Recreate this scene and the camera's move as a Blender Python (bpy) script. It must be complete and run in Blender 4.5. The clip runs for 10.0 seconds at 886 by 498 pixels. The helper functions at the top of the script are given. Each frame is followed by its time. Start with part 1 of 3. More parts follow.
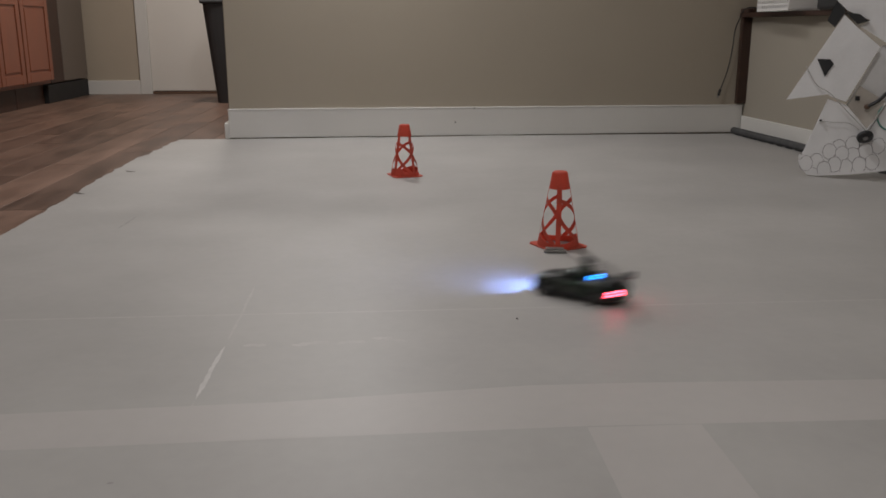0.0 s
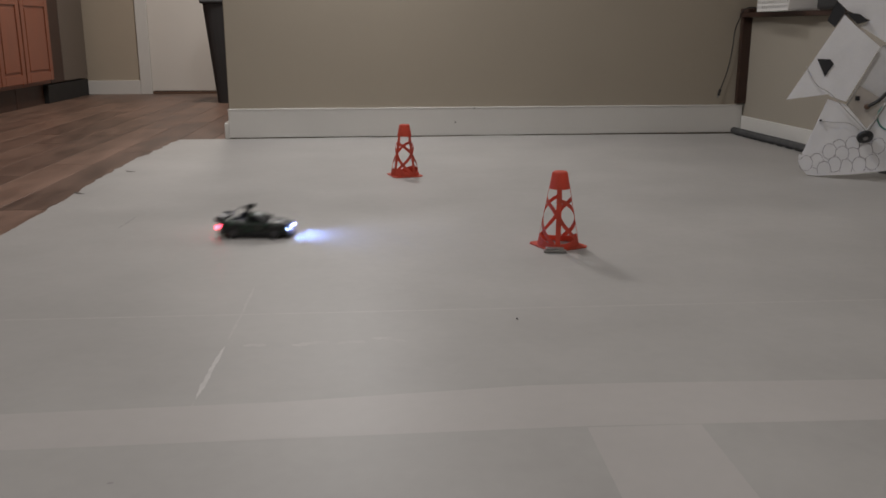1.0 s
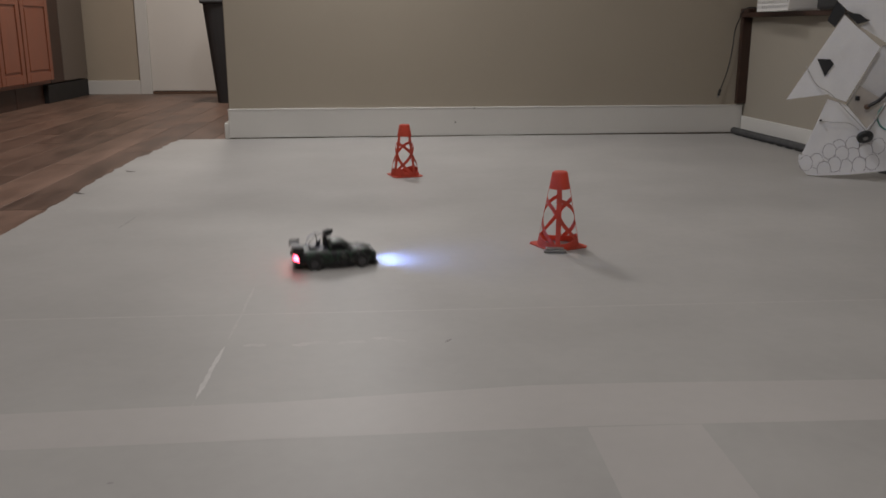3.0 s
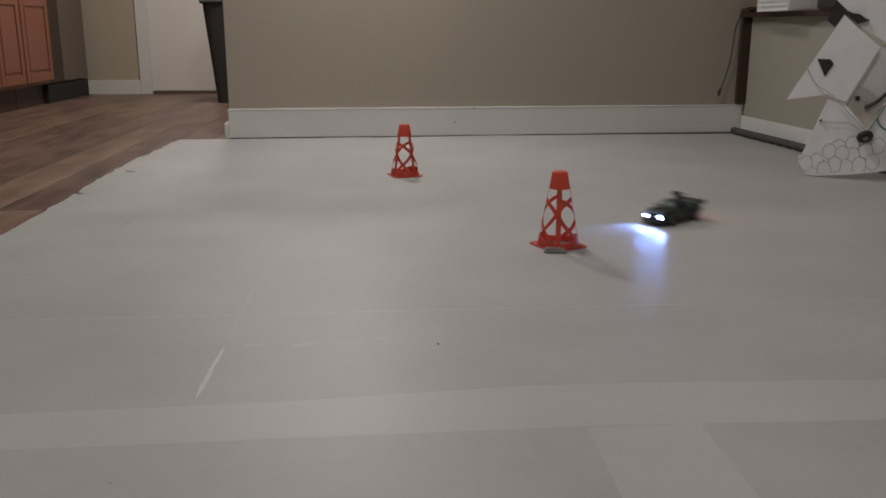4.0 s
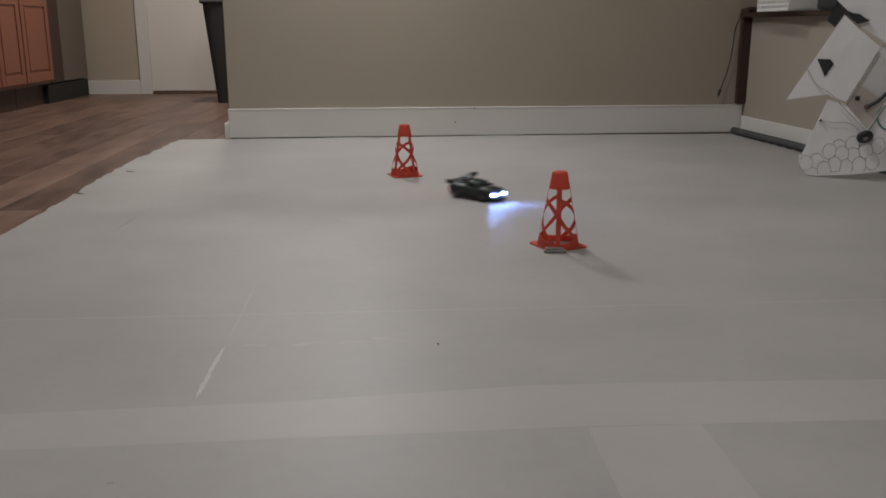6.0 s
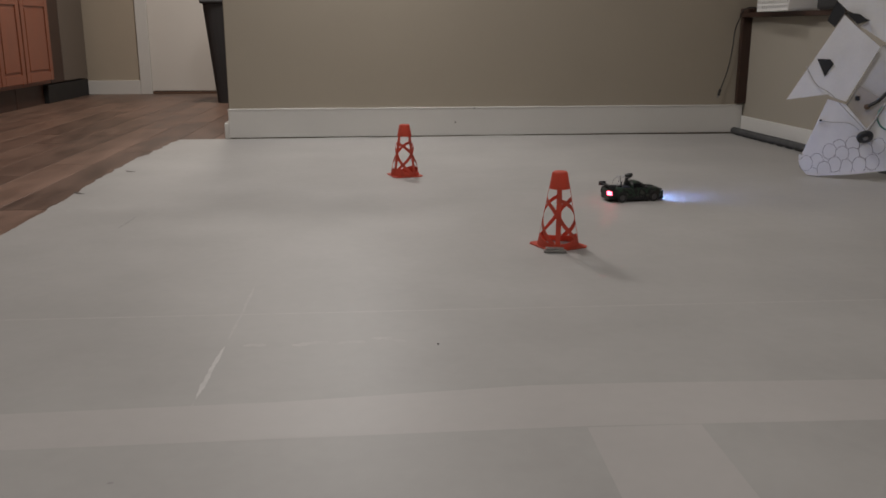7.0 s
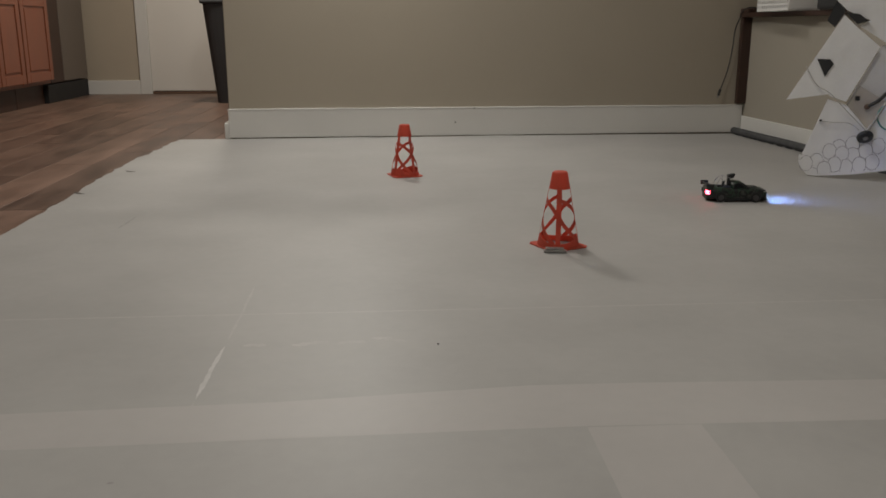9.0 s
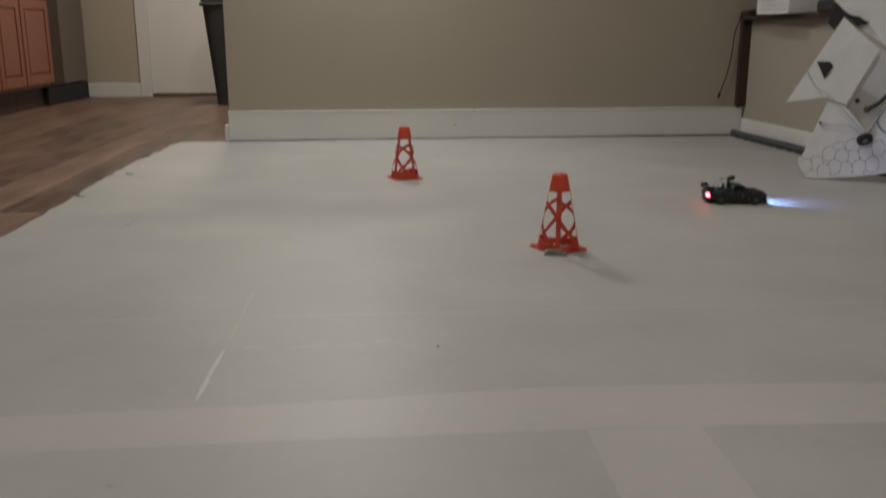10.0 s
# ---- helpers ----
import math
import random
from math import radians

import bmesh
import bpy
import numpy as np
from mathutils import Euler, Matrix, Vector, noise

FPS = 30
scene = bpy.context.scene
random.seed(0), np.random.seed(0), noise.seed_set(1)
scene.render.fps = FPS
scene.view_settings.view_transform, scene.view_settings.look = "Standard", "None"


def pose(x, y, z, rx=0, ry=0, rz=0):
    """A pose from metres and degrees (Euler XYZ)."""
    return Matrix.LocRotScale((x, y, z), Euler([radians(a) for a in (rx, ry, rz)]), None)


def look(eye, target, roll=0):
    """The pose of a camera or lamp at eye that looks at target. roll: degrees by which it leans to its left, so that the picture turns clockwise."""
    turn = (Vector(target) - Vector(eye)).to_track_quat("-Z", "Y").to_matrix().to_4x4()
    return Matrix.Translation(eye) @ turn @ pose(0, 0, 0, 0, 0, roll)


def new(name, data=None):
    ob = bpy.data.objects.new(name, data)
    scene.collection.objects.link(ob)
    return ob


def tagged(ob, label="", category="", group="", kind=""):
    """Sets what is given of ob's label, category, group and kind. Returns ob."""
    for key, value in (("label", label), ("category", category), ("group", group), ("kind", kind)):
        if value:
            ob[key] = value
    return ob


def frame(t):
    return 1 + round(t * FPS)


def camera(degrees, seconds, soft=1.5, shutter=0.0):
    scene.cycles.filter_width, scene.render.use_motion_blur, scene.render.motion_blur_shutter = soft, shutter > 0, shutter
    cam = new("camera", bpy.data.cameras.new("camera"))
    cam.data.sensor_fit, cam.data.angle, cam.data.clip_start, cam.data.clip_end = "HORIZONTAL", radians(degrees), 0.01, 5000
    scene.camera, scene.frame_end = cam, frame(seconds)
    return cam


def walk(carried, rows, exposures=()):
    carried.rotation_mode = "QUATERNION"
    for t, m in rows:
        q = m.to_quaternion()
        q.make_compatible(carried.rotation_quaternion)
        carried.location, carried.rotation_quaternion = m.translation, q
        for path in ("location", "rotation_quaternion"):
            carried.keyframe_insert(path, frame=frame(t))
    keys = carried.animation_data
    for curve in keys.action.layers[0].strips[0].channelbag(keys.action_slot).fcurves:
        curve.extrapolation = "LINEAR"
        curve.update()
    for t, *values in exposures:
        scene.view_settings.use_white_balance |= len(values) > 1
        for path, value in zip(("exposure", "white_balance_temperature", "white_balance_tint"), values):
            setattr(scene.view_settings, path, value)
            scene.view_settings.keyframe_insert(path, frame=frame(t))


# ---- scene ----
# camera: low on a stand, still until it is nudged at the very end
cam = camera(53.6, 10.0, soft=1.7, shutter=0.8)
PITCH, YAW = 75.825, -3.717


def cam_pose(up=0.0):
    return pose(0, 0, 0.510, PITCH + up, 0, YAW)


walk(cam, [(0.0, cam_pose()), (9.8, cam_pose()), (9.8667, cam_pose(0.0)), (9.9, cam_pose(0.1)), (9.9333, cam_pose(0.16)),
           (9.9667, cam_pose(-0.02)), (10.0, cam_pose(0.16)), (10.0333, cam_pose(0.36))],
     [(0.0, 0.03, 6400, 10), (1.2, 0.03, 6400, 10), (1.6, 0.02, 6260, 11), (2.0, -0.03, 6400, 10), (2.7, -0.04, 6400, 10), (3.4, -0.04, 6400, 10), (3.8, -0.03, 6130, 14),
      (4.0, -0.03, 6420, 10), (4.2, -0.03, 6500, 10), (4.6, -0.03, 6700, 8), (5.5, -0.03, 6350, 10), (7.0, -0.02, 6500, 10), (9.0, -0.02, 6700, 6), (10.0, -0.02, 6650, 6)])

# ---- world and light ----
world = bpy.data.worlds.new("world")
scene.world = world
world.use_nodes = True
world.node_tree.nodes["Background"].inputs[0].default_value = (0.02, 0.022, 0.03, 1)
world.node_tree.nodes["Background"].inputs[1].default_value = 0.3


def unseen_lamp(x, y, z, watts, size, colour=(1.0, 0.86, 0.70)):
    data = bpy.data.lights.new("unseen_lamp_light", "AREA")
    data.shape, data.size, data.energy, data.color = "DISK", size, watts, colour
    ob = new("unseen_lamp_light", data)
    ob.matrix_world = pose(x, y, z)
    return ob


ROOM, KITCHEN = (1.0, 0.965, 0.95), (1.0, 0.925, 0.86)
unseen_lamp(-0.16, 2.98, 2.36, 18.8, 0.34, ROOM)
# added fill light, lifts the wall and the plane's front
unseen_lamp(0.0, 0.75, 2.36, 17.6, 0.45, ROOM)
unseen_lamp(-0.85, 5.72, 2.36, 36, 0.30, KITCHEN)
# added unseen light with no known fixture, placed to throw the cone's long shadow
shadow_light = unseen_lamp(0, 0, 0, 12.5, 0.15, ROOM)
shadow_light.name = "cone_shadow_light"
shadow_light.matrix_world = look((-0.14, 4.10, 1.48), (0.28, 2.6, 0.0))


# ---- materials ----
def material(name, colour, rough=0.6, metal=0.0, vary=0.12, scale=8.0, bump=0.1, fine=120.0, per_object=0.0, emit=None, strength=0.0, stretch=(1, 1, 1), coat=0.0, spec=0.5):
    m = bpy.data.materials.new(name)
    m.use_nodes = True
    n, l = m.node_tree.nodes, m.node_tree.links
    b = n["Principled BSDF"]
    b.inputs["Roughness"].default_value, b.inputs["Metallic"].default_value = rough, metal
    b.inputs["Coat Weight"].default_value = coat
    b.inputs["Specular IOR Level"].default_value = spec
    c = n.new("ShaderNodeTexCoord")
    mp = n.new("ShaderNodeMapping")
    mp.inputs["Scale"].default_value = stretch
    l.new(c.outputs["Object"], mp.inputs["Vector"])
    a = n.new("ShaderNodeTexNoise")
    a.inputs["Scale"].default_value, a.inputs["Detail"].default_value = scale, 5
    l.new(mp.outputs[0], a.inputs["Vector"])
    f = n.new("ShaderNodeTexNoise")
    f.inputs["Scale"].default_value, f.inputs["Detail"].default_value = fine, 3
    l.new(mp.outputs[0], f.inputs["Vector"])
    mix = n.new("ShaderNodeMix")
    mix.data_type = "RGBA"
    dark = tuple(v * (1 - vary) for v in colour) + (1,)
    light = tuple(min(1, v * (1 + vary)) for v in colour) + (1,)
    mix.inputs[6].default_value, mix.inputs[7].default_value = dark, light
    add = n.new("ShaderNodeMath")
    add.operation = "MULTIPLY_ADD"
    add.inputs[1].default_value, add.inputs[2].default_value = 0.35, 0.0
    l.new(f.outputs["Fac"], add.inputs[0])
    add2 = n.new("ShaderNodeMath")
    add2.operation = "MULTIPLY_ADD"
    add2.inputs[1].default_value = 1.5
    l.new(a.outputs["Fac"], add2.inputs[0])
    sub = n.new("ShaderNodeMath")
    sub.operation = "SUBTRACT"
    sub.inputs[1].default_value = 0.45
    l.new(add.outputs[0], sub.inputs[0])
    l.new(sub.outputs[0], add2.inputs[2])
    last = add2
    if per_object:
        shift = n.new("ShaderNodeVectorMath")
        shift.operation = "ADD"
        seed = n.new("ShaderNodeObjectInfo")
        far = n.new("ShaderNodeMath")
        far.operation = "MULTIPLY"
        far.inputs[1].default_value = 60.0
        l.new(seed.outputs["Random"], far.inputs[0])
        l.new(c.outputs["Object"], shift.inputs[0])
        l.new(far.outputs[0], shift.inputs[1])
        l.new(shift.outputs[0], mp.inputs["Vector"])
        info = n.new("ShaderNodeObjectInfo")
        po = n.new("ShaderNodeMath")
        po.operation = "MULTIPLY_ADD"
        po.inputs[1].default_value = per_object
        l.new(info.outputs["Random"], po.inputs[0])
        half = n.new("ShaderNodeMath")
        half.operation = "SUBTRACT"
        half.inputs[1].default_value = per_object / 2
        l.new(last.outputs[0], half.inputs[0])
        l.new(half.outputs[0], po.inputs[2])
        last = po
    last.use_clamp = True
    l.new(last.outputs[0], mix.inputs[0])
    l.new(mix.outputs[2], b.inputs["Base Color"])
    rr = n.new("ShaderNodeMapRange")
    rr.inputs["To Min"].default_value, rr.inputs["To Max"].default_value = max(0.03, rough - 0.08), min(1, rough + 0.08)
    l.new(a.outputs["Fac"], rr.inputs["Value"])
    l.new(rr.outputs[0], b.inputs["Roughness"])
    if bump:
        bp = n.new("ShaderNodeBump")
        bp.inputs["Strength"].default_value, bp.inputs["Distance"].default_value = bump, 0.002
        l.new(f.outputs["Fac"], bp.inputs["Height"])
        l.new(bp.outputs[0], b.inputs["Normal"])
    if emit:
        b.inputs["Emission Color"].default_value = (*emit, 1)
        b.inputs["Emission Strength"].default_value = strength
    return m


M_SHEET = material("white_floor_sheet", (0.385, 0.373, 0.357), 0.45, vary=0.115, scale=3.4, bump=0.06, fine=40, spec=0.09)
M_STRIP = material("white_overlap_strip", (0.436, 0.416, 0.399), 0.44, vary=0.08, scale=3, bump=0.05, fine=40, spec=0.095)
M_SEAM_HIGHLIGHT = material("pale_seam_and_highlight", (0.425, 0.410, 0.392), 0.45, vary=0.10, scale=30, bump=0.0, spec=0.09)
M_CREASE_HIGHLIGHT = material("crease_highlight", (0.515, 0.503, 0.485), 0.45, vary=0.14, scale=45, bump=0.0, spec=0.09)
M_SCUFF = material("grey_scuff", (0.275, 0.265, 0.255), 0.5, vary=0.15, scale=60)
M_TEAR = material("dark_tear", (0.07, 0.058, 0.05), 0.8)
M_WALL = material("beige_wall_paint", (0.36, 0.315, 0.25), 0.75, vary=0.05, scale=1.5, bump=0.12, fine=260)
# greyer paint, its colour also darkened for the shadow under the ledge
M_HALFWALL = material("grey_beige_wall_paint", (0.338, 0.306, 0.254), 0.75, vary=0.05, scale=1.5, bump=0.12, fine=260)
# warmer tan, with extra lightness to make up for weak kitchen light
M_TANWALL = material("tan_kitchen_wall_paint", (0.435, 0.372, 0.290), 0.75, vary=0.06, scale=1.8, bump=0.12, fine=260)
M_TRIM = material("white_trim_paint", (0.665, 0.652, 0.62), 0.45, vary=0.05, scale=3, bump=0.05)
M_DOOR = material("white_door_paint", (0.70, 0.67, 0.62), 0.5, vary=0.04, scale=2, bump=0.05)
M_CEIL = material("white_ceiling_paint", (0.75, 0.73, 0.70), 0.9, vary=0.03)
M_PLANK = material("brown_vinyl_plank", (0.160, 0.098, 0.072), 0.42, vary=0.55, scale=3.0, bump=0.12, fine=22, per_object=0.5, stretch=(5, 1, 1))
M_SUB = material("dark_subfloor", (0.05, 0.035, 0.025), 0.8)
M_CAB = material("orange_stained_oak", (0.255, 0.086, 0.047), 0.38, vary=0.18, scale=3, bump=0.08, fine=45, stretch=(6, 6, 1))
M_STEEL = material("dull_grey_appliance", (0.150, 0.123, 0.102), 0.45, metal=0.1, vary=0.06, scale=2)
M_BLACK = material("matt_black_plastic", (0.023, 0.024, 0.026), 0.5, vary=0.15)
M_BIN = material("charcoal_bin_plastic", (0.040, 0.041, 0.044), 0.55, vary=0.1, scale=5)
M_DARKWOOD = material("dark_brown_stained_wood", (0.045, 0.022, 0.015), 0.45, vary=0.3, scale=4, stretch=(4, 4, 1))
M_THRESH = material("brown_threshold_wood", (0.12, 0.07, 0.045), 0.5, vary=0.2)
M_CONE = material("red_orange_plastic", (0.66, 0.140, 0.092), 0.50, vary=0.08, scale=20, bump=0.03)
# thin plastic lets some light through
for mm, share in ((M_CONE, 0.52),):
    nn, ll = mm.node_tree.nodes, mm.node_tree.links
    thin, both = nn.new("ShaderNodeBsdfTranslucent"), nn.new("ShaderNodeMixShader")
    thin.inputs["Color"].default_value = (0.80, 0.22, 0.15, 1)
    both.inputs[0].default_value = share
    ll.new(nn["Principled BSDF"].outputs[0], both.inputs[1])
    ll.new(thin.outputs[0], both.inputs[2])
    ll.new(both.outputs[0], nn["Material Output"].inputs["Surface"])
M_SILVER = material("dull_silver_metal", (0.35, 0.34, 0.33), 0.35, metal=0.9, vary=0.25, scale=90)
M_FOAM = material("white_foam_board", (0.84, 0.84, 0.845), 0.6, vary=0.09, scale=11, bump=0.05)
M_CAVITY_SHADE = material("cavity_shade_tan", (0.60, 0.555, 0.50), 0.7, vary=0.12, scale=14, bump=0.08)
M_PEN = material("dark_pen_line", (0.13, 0.10, 0.12), 0.7)
M_TEAL = material("teal_print", (0.03, 0.22, 0.18), 0.6)
M_WIRE = material("grey_wire", (0.40, 0.385, 0.37), 0.4, metal=0.2)
M_TUBE = material("grey_foam_tube", (0.068, 0.068, 0.070), 0.75, vary=0.5, scale=26, bump=0.4, fine=200)
M_BASKET = material("white_basket_plastic", (0.72, 0.71, 0.69), 0.45, vary=0.04)
M_CARBODY = material("dark_green_camouflage_paint", (0.033, 0.041, 0.035), 0.46, vary=0.5, scale=42, bump=0.03, fine=90)
# camouflage: hard-edged dark, green and grey patches over the painted shell
nn, ll = M_CARBODY.node_tree.nodes, M_CARBODY.node_tree.links
blot, ramp = nn.new("ShaderNodeTexNoise"), nn.new("ShaderNodeValToRGB")
blot.inputs["Scale"].default_value, blot.inputs["Detail"].default_value = 34, 2
ramp.color_ramp.interpolation = "CONSTANT"
stops = ((0.0, (0.012, 0.014, 0.014)), (0.47, (0.022, 0.046, 0.030)), (0.56, (0.010, 0.012, 0.012)), (0.63, (0.060, 0.064, 0.056)))
for at_pos, colour in stops[1:-1]:
    ramp.color_ramp.elements.new(at_pos)
ramp.color_ramp.elements[-1].position = stops[-1][0]
for el, (at_pos, colour) in zip(ramp.color_ramp.elements, stops):
    el.position, el.color = at_pos, (*colour, 1)
ll.new(next(n for n in nn if n.type == "TEX_COORD").outputs["Object"], blot.inputs["Vector"])
ll.new(blot.outputs["Fac"], ramp.inputs["Fac"])
ll.new(ramp.outputs["Color"], nn["Principled BSDF"].inputs["Base Color"])
M_GLASS = material("smoked_window_plastic", (0.012, 0.013, 0.015), 0.55, vary=0.1, spec=0.15)
M_TYRE = material("black_rubber", (0.012, 0.012, 0.012), 0.7)
M_RIM = material("dark_grey_rim", (0.11, 0.11, 0.115), 0.35, metal=0.7)
M_BOARD = material("dark_circuit_board", (0.03, 0.035, 0.06), 0.5, vary=0.4, scale=150)
M_CAGE = material("pale_grey_wire_cage", (0.32, 0.31, 0.33), 0.4, vary=0.1)
M_HEAD = material("white_headlight_glow", (0.9, 0.9, 0.9), 0.3, emit=(0.24, 0.40, 1.0), strength=2700)
M_ADDED_GLOW = material("added_white_ring_glow", (0.9, 0.9, 0.9), 0.3, emit=(0.62, 0.76, 1.0), strength=14)
M_TAIL = material("red_taillight_glow", (0.5, 0.02, 0.03), 0.3, emit=(1.0, 0.045, 0.08), strength=38)
M_BLUE = material("blue_led_glow", (0.02, 0.1, 0.6), 0.3, emit=(0.02, 0.24, 1.0), strength=14)
M_CRUMB = material("dark_crumb", (0.03, 0.025, 0.02), 0.8)


# ---- mesh helpers ----
def part(name, bm, mat, parent=None, label="", smooth=False, at=None):
    me = bpy.data.meshes.new(name)
    bmesh.ops.recalc_face_normals(bm, faces=bm.faces[:])
    if smooth:
        for fc in bm.faces:
            fc.smooth = True
    bm.to_mesh(me)
    bm.free()
    me.materials.append(mat)
    ob = new(name, me)
    if parent:
        ob.parent = parent
    if at is not None:
        ob.matrix_basis = at
    if label:
        ob["label"] = label
    return ob


def empty(name, m=None):
    ob = new(name)
    ob.empty_display_size = 0.02
    if m is not None:
        ob.matrix_basis = m
    return ob


def box(x0, x1, y0, y1, z0, z1, bevel=0.0, bm=None, segs=2):
    own = bmesh.new()
    bmesh.ops.create_cube(own, size=1.0, matrix=Matrix.Translation(((x0 + x1) / 2, (y0 + y1) / 2, (z0 + z1) / 2)) @ Matrix.Diagonal((x1 - x0, y1 - y0, z1 - z0, 1)))
    if bevel:
        bmesh.ops.bevel(own, geom=own.edges[:], offset=bevel, segments=segs, affect="EDGES", profile=0.5)
    return merged(bm, own) if bm else own


def merged(bm, other):
    me = bpy.data.meshes.new("tmp")
    other.to_mesh(me)
    other.free()
    bm.from_mesh(me)
    bpy.data.meshes.remove(me)
    return bm


def tube(points, r, sides=8, bm=None, closed=False):
    bm = bm or bmesh.new()
    pts = [Vector(p) for p in points]
    rings = []
    count = len(pts)
    for i, p in enumerate(pts):
        d = (pts[(i + 1) % count] - pts[i - 1]) if closed else (pts[min(i + 1, count - 1)] - pts[max(i - 1, 0)])
        q = d.normalized().to_track_quat("Z", "Y").to_matrix()
        rings.append([bm.verts.new(p + q @ Vector((r * math.cos(2 * math.pi * k / sides), r * math.sin(2 * math.pi * k / sides), 0))) for k in range(sides)])
    for i in range(count if closed else count - 1):
        a, b = rings[i], rings[(i + 1) % count]
        for k in range(sides):
            bm.faces.new((a[k], a[(k + 1) % sides], b[(k + 1) % sides], b[k]))
    if not closed:
        bm.faces.new(rings[0][::-1])
        bm.faces.new(rings[-1])
    return bm


def lathe(profile, sides=32, bm=None, axis="Z"):
    """Turn (radius, height) pairs round an axis; ends with radius 0 close."""
    bm = bm or bmesh.new()
    rings = []
    for r, z in profile:
        ring = []
        for k in range(sides):
            a = 2 * math.pi * k / sides
            v = (r * math.cos(a), r * math.sin(a), z)
            if axis == "Y":
                v = (v[0], v[2], v[1])
            elif axis == "X":
                v = (v[2], v[0], v[1])
            ring.append(bm.verts.new(v))
        rings.append(ring)
    for a, b in zip(rings, rings[1:]):
        for k in range(sides):
            bm.faces.new((a[k], a[(k + 1) % sides], b[(k + 1) % sides], b[k]))
    bm.faces.new(rings[0][::-1])
    bm.faces.new(rings[-1])
    return bm


def slab(poly, depth, bm=None, bevel=0.0):
    """A board in the local x-z plane, its front at y = 0 and its back at y = depth."""
    own = bmesh.new()
    fr = [own.verts.new((x, 0, z)) for x, z in poly]
    face = own.faces.new(fr)
    ext = bmesh.ops.extrude_face_region(own, geom=[face])
    for v in ext["geom"]:
        if isinstance(v, bmesh.types.BMVert):
            v.co.y += depth
    bmesh.ops.triangulate(own, faces=[fc for fc in own.faces if len(fc.verts) > 4])
    return merged(bm, own) if bm else own


def smooth_line(points, per=6):
    pts = [Vector(p) for p in points]
    res = []
    for i in range(len(pts) - 1):
        p0, p1, p2, p3 = pts[max(i - 1, 0)], pts[i], pts[i + 1], pts[min(i + 2, len(pts) - 1)]
        for k in range(per):
            t = k / per
            res.append(0.5 * ((2 * p1) + (p2 - p0) * t + (2 * p0 - 5 * p1 + 4 * p2 - p3) * t * t + (3 * p1 - p0 - 3 * p2 + p3) * t ** 3))
    res.append(pts[-1])
    return res


def prism(poly, z0, z1):
    """An upright block over a plan outline."""
    bm = bmesh.new()
    low = [bm.verts.new((x, y, z0)) for x, y in poly]
    top = [bm.verts.new((x, y, z1)) for x, y in poly]
    bm.faces.new(low[::-1])
    bm.faces.new(top)
    for k in range(len(poly)):
        bm.faces.new((low[k], low[(k + 1) % len(poly)], top[(k + 1) % len(poly)], top[k]))
    return bm


def structure(name, bm, mat, label):
    return tagged(part(name, bm, mat), label=label, category=name.split("_")[0], kind="structure")


# ---- structure ----
X_EAST, Y_NORTH, Y_FAR, X_WEST, Y_SOUTH, Z_TOP = 1.735, 4.232, 7.18, -2.95, -1.6, 2.40
floor_ob = structure("floor", box(X_WEST, 2.4, Y_SOUTH, Y_FAR + 0.15, -0.12, -0.008), M_SUB, "dark floor under brown wood-look planks")
structure("ceiling", box(X_WEST - 0.12, 2.4, Y_SOUTH - 0.12, Y_FAR + 0.15, Z_TOP, Z_TOP + 0.1), M_CEIL, "plain white painted ceiling")
# wall top is unseen; height guessed low so lamp light passes over
Z_PART = 1.24
# the partition stands two degrees off square
SKEW = pose(0.95, Y_NORTH, 0, 0, 0, 2.0) @ pose(-0.95, -Y_NORTH, 0)


def wall_shift(x):
    return (x - 0.95) * math.tan(radians(2.0))


structure("wall_north", box(-0.729, 2.279, Y_NORTH, Y_NORTH + 0.12, -0.008, Z_PART, 0.004), M_WALL, "beige painted wall behind the white sheet, its height guessed").matrix_basis = SKEW
structure("trim_north", box(-0.747, 2.279, Y_NORTH - 0.02, Y_NORTH + 0.14, Z_PART + 0.001, Z_PART + 0.025, 0.003), M_TRIM, "added white cap, unseen, on the guessed wall top").matrix_basis = SKEW
structure("wall_far", box(X_WEST, -1.925, Y_FAR, Y_FAR + 0.14, -0.008, Z_TOP - 0.001), M_TANWALL, "tan painted wall beside the white door")
structure("wall_far_side", box(-0.93, 2.4, Y_FAR, Y_FAR + 0.14, -0.008, Z_TOP - 0.001), M_TANWALL, "tan painted wall past the white door")
structure("wall_far_top", box(-1.925, -0.93, Y_FAR, Y_FAR + 0.14, 2.06, Z_TOP - 0.001), M_TANWALL, "tan painted wall over the white door")
structure("wall_west", box(X_WEST - 0.12, X_WEST, Y_SOUTH, Y_FAR + 0.14, -0.008, Z_TOP - 0.001), M_TANWALL, "tan painted kitchen wall")
structure("wall_south", box(X_WEST - 0.12, 2.4, Y_SOUTH - 0.12, Y_SOUTH, -0.008, Z_TOP - 0.001), M_WALL, "beige painted wall at the near end of the room")
# the half wall runs three and a half degrees off square, wider towards the near end
SKEW_EAST = pose(1.757, 4.25, 0, 0, 0, 3.5) @ pose(-X_EAST, -4.25, 0)


def half_wall_x(y):
    return 1.757 + (4.25 - y) * math.tan(radians(3.5))


structure("wall_east_low", prism([(half_wall_x(4.29), 4.29), (half_wall_x(Y_SOUTH), Y_SOUTH), (2.279, Y_SOUTH), (2.279, 4.29)], -0.008, 0.557), M_HALFWALL, "grey-beige painted half wall under a dark wooden ledge")
structure("wall_east_high", box(2.28, 2.40, Y_SOUTH, Y_FAR + 0.14, -0.008, Z_TOP - 0.001), M_WALL, "beige painted wall set back above the ledge")

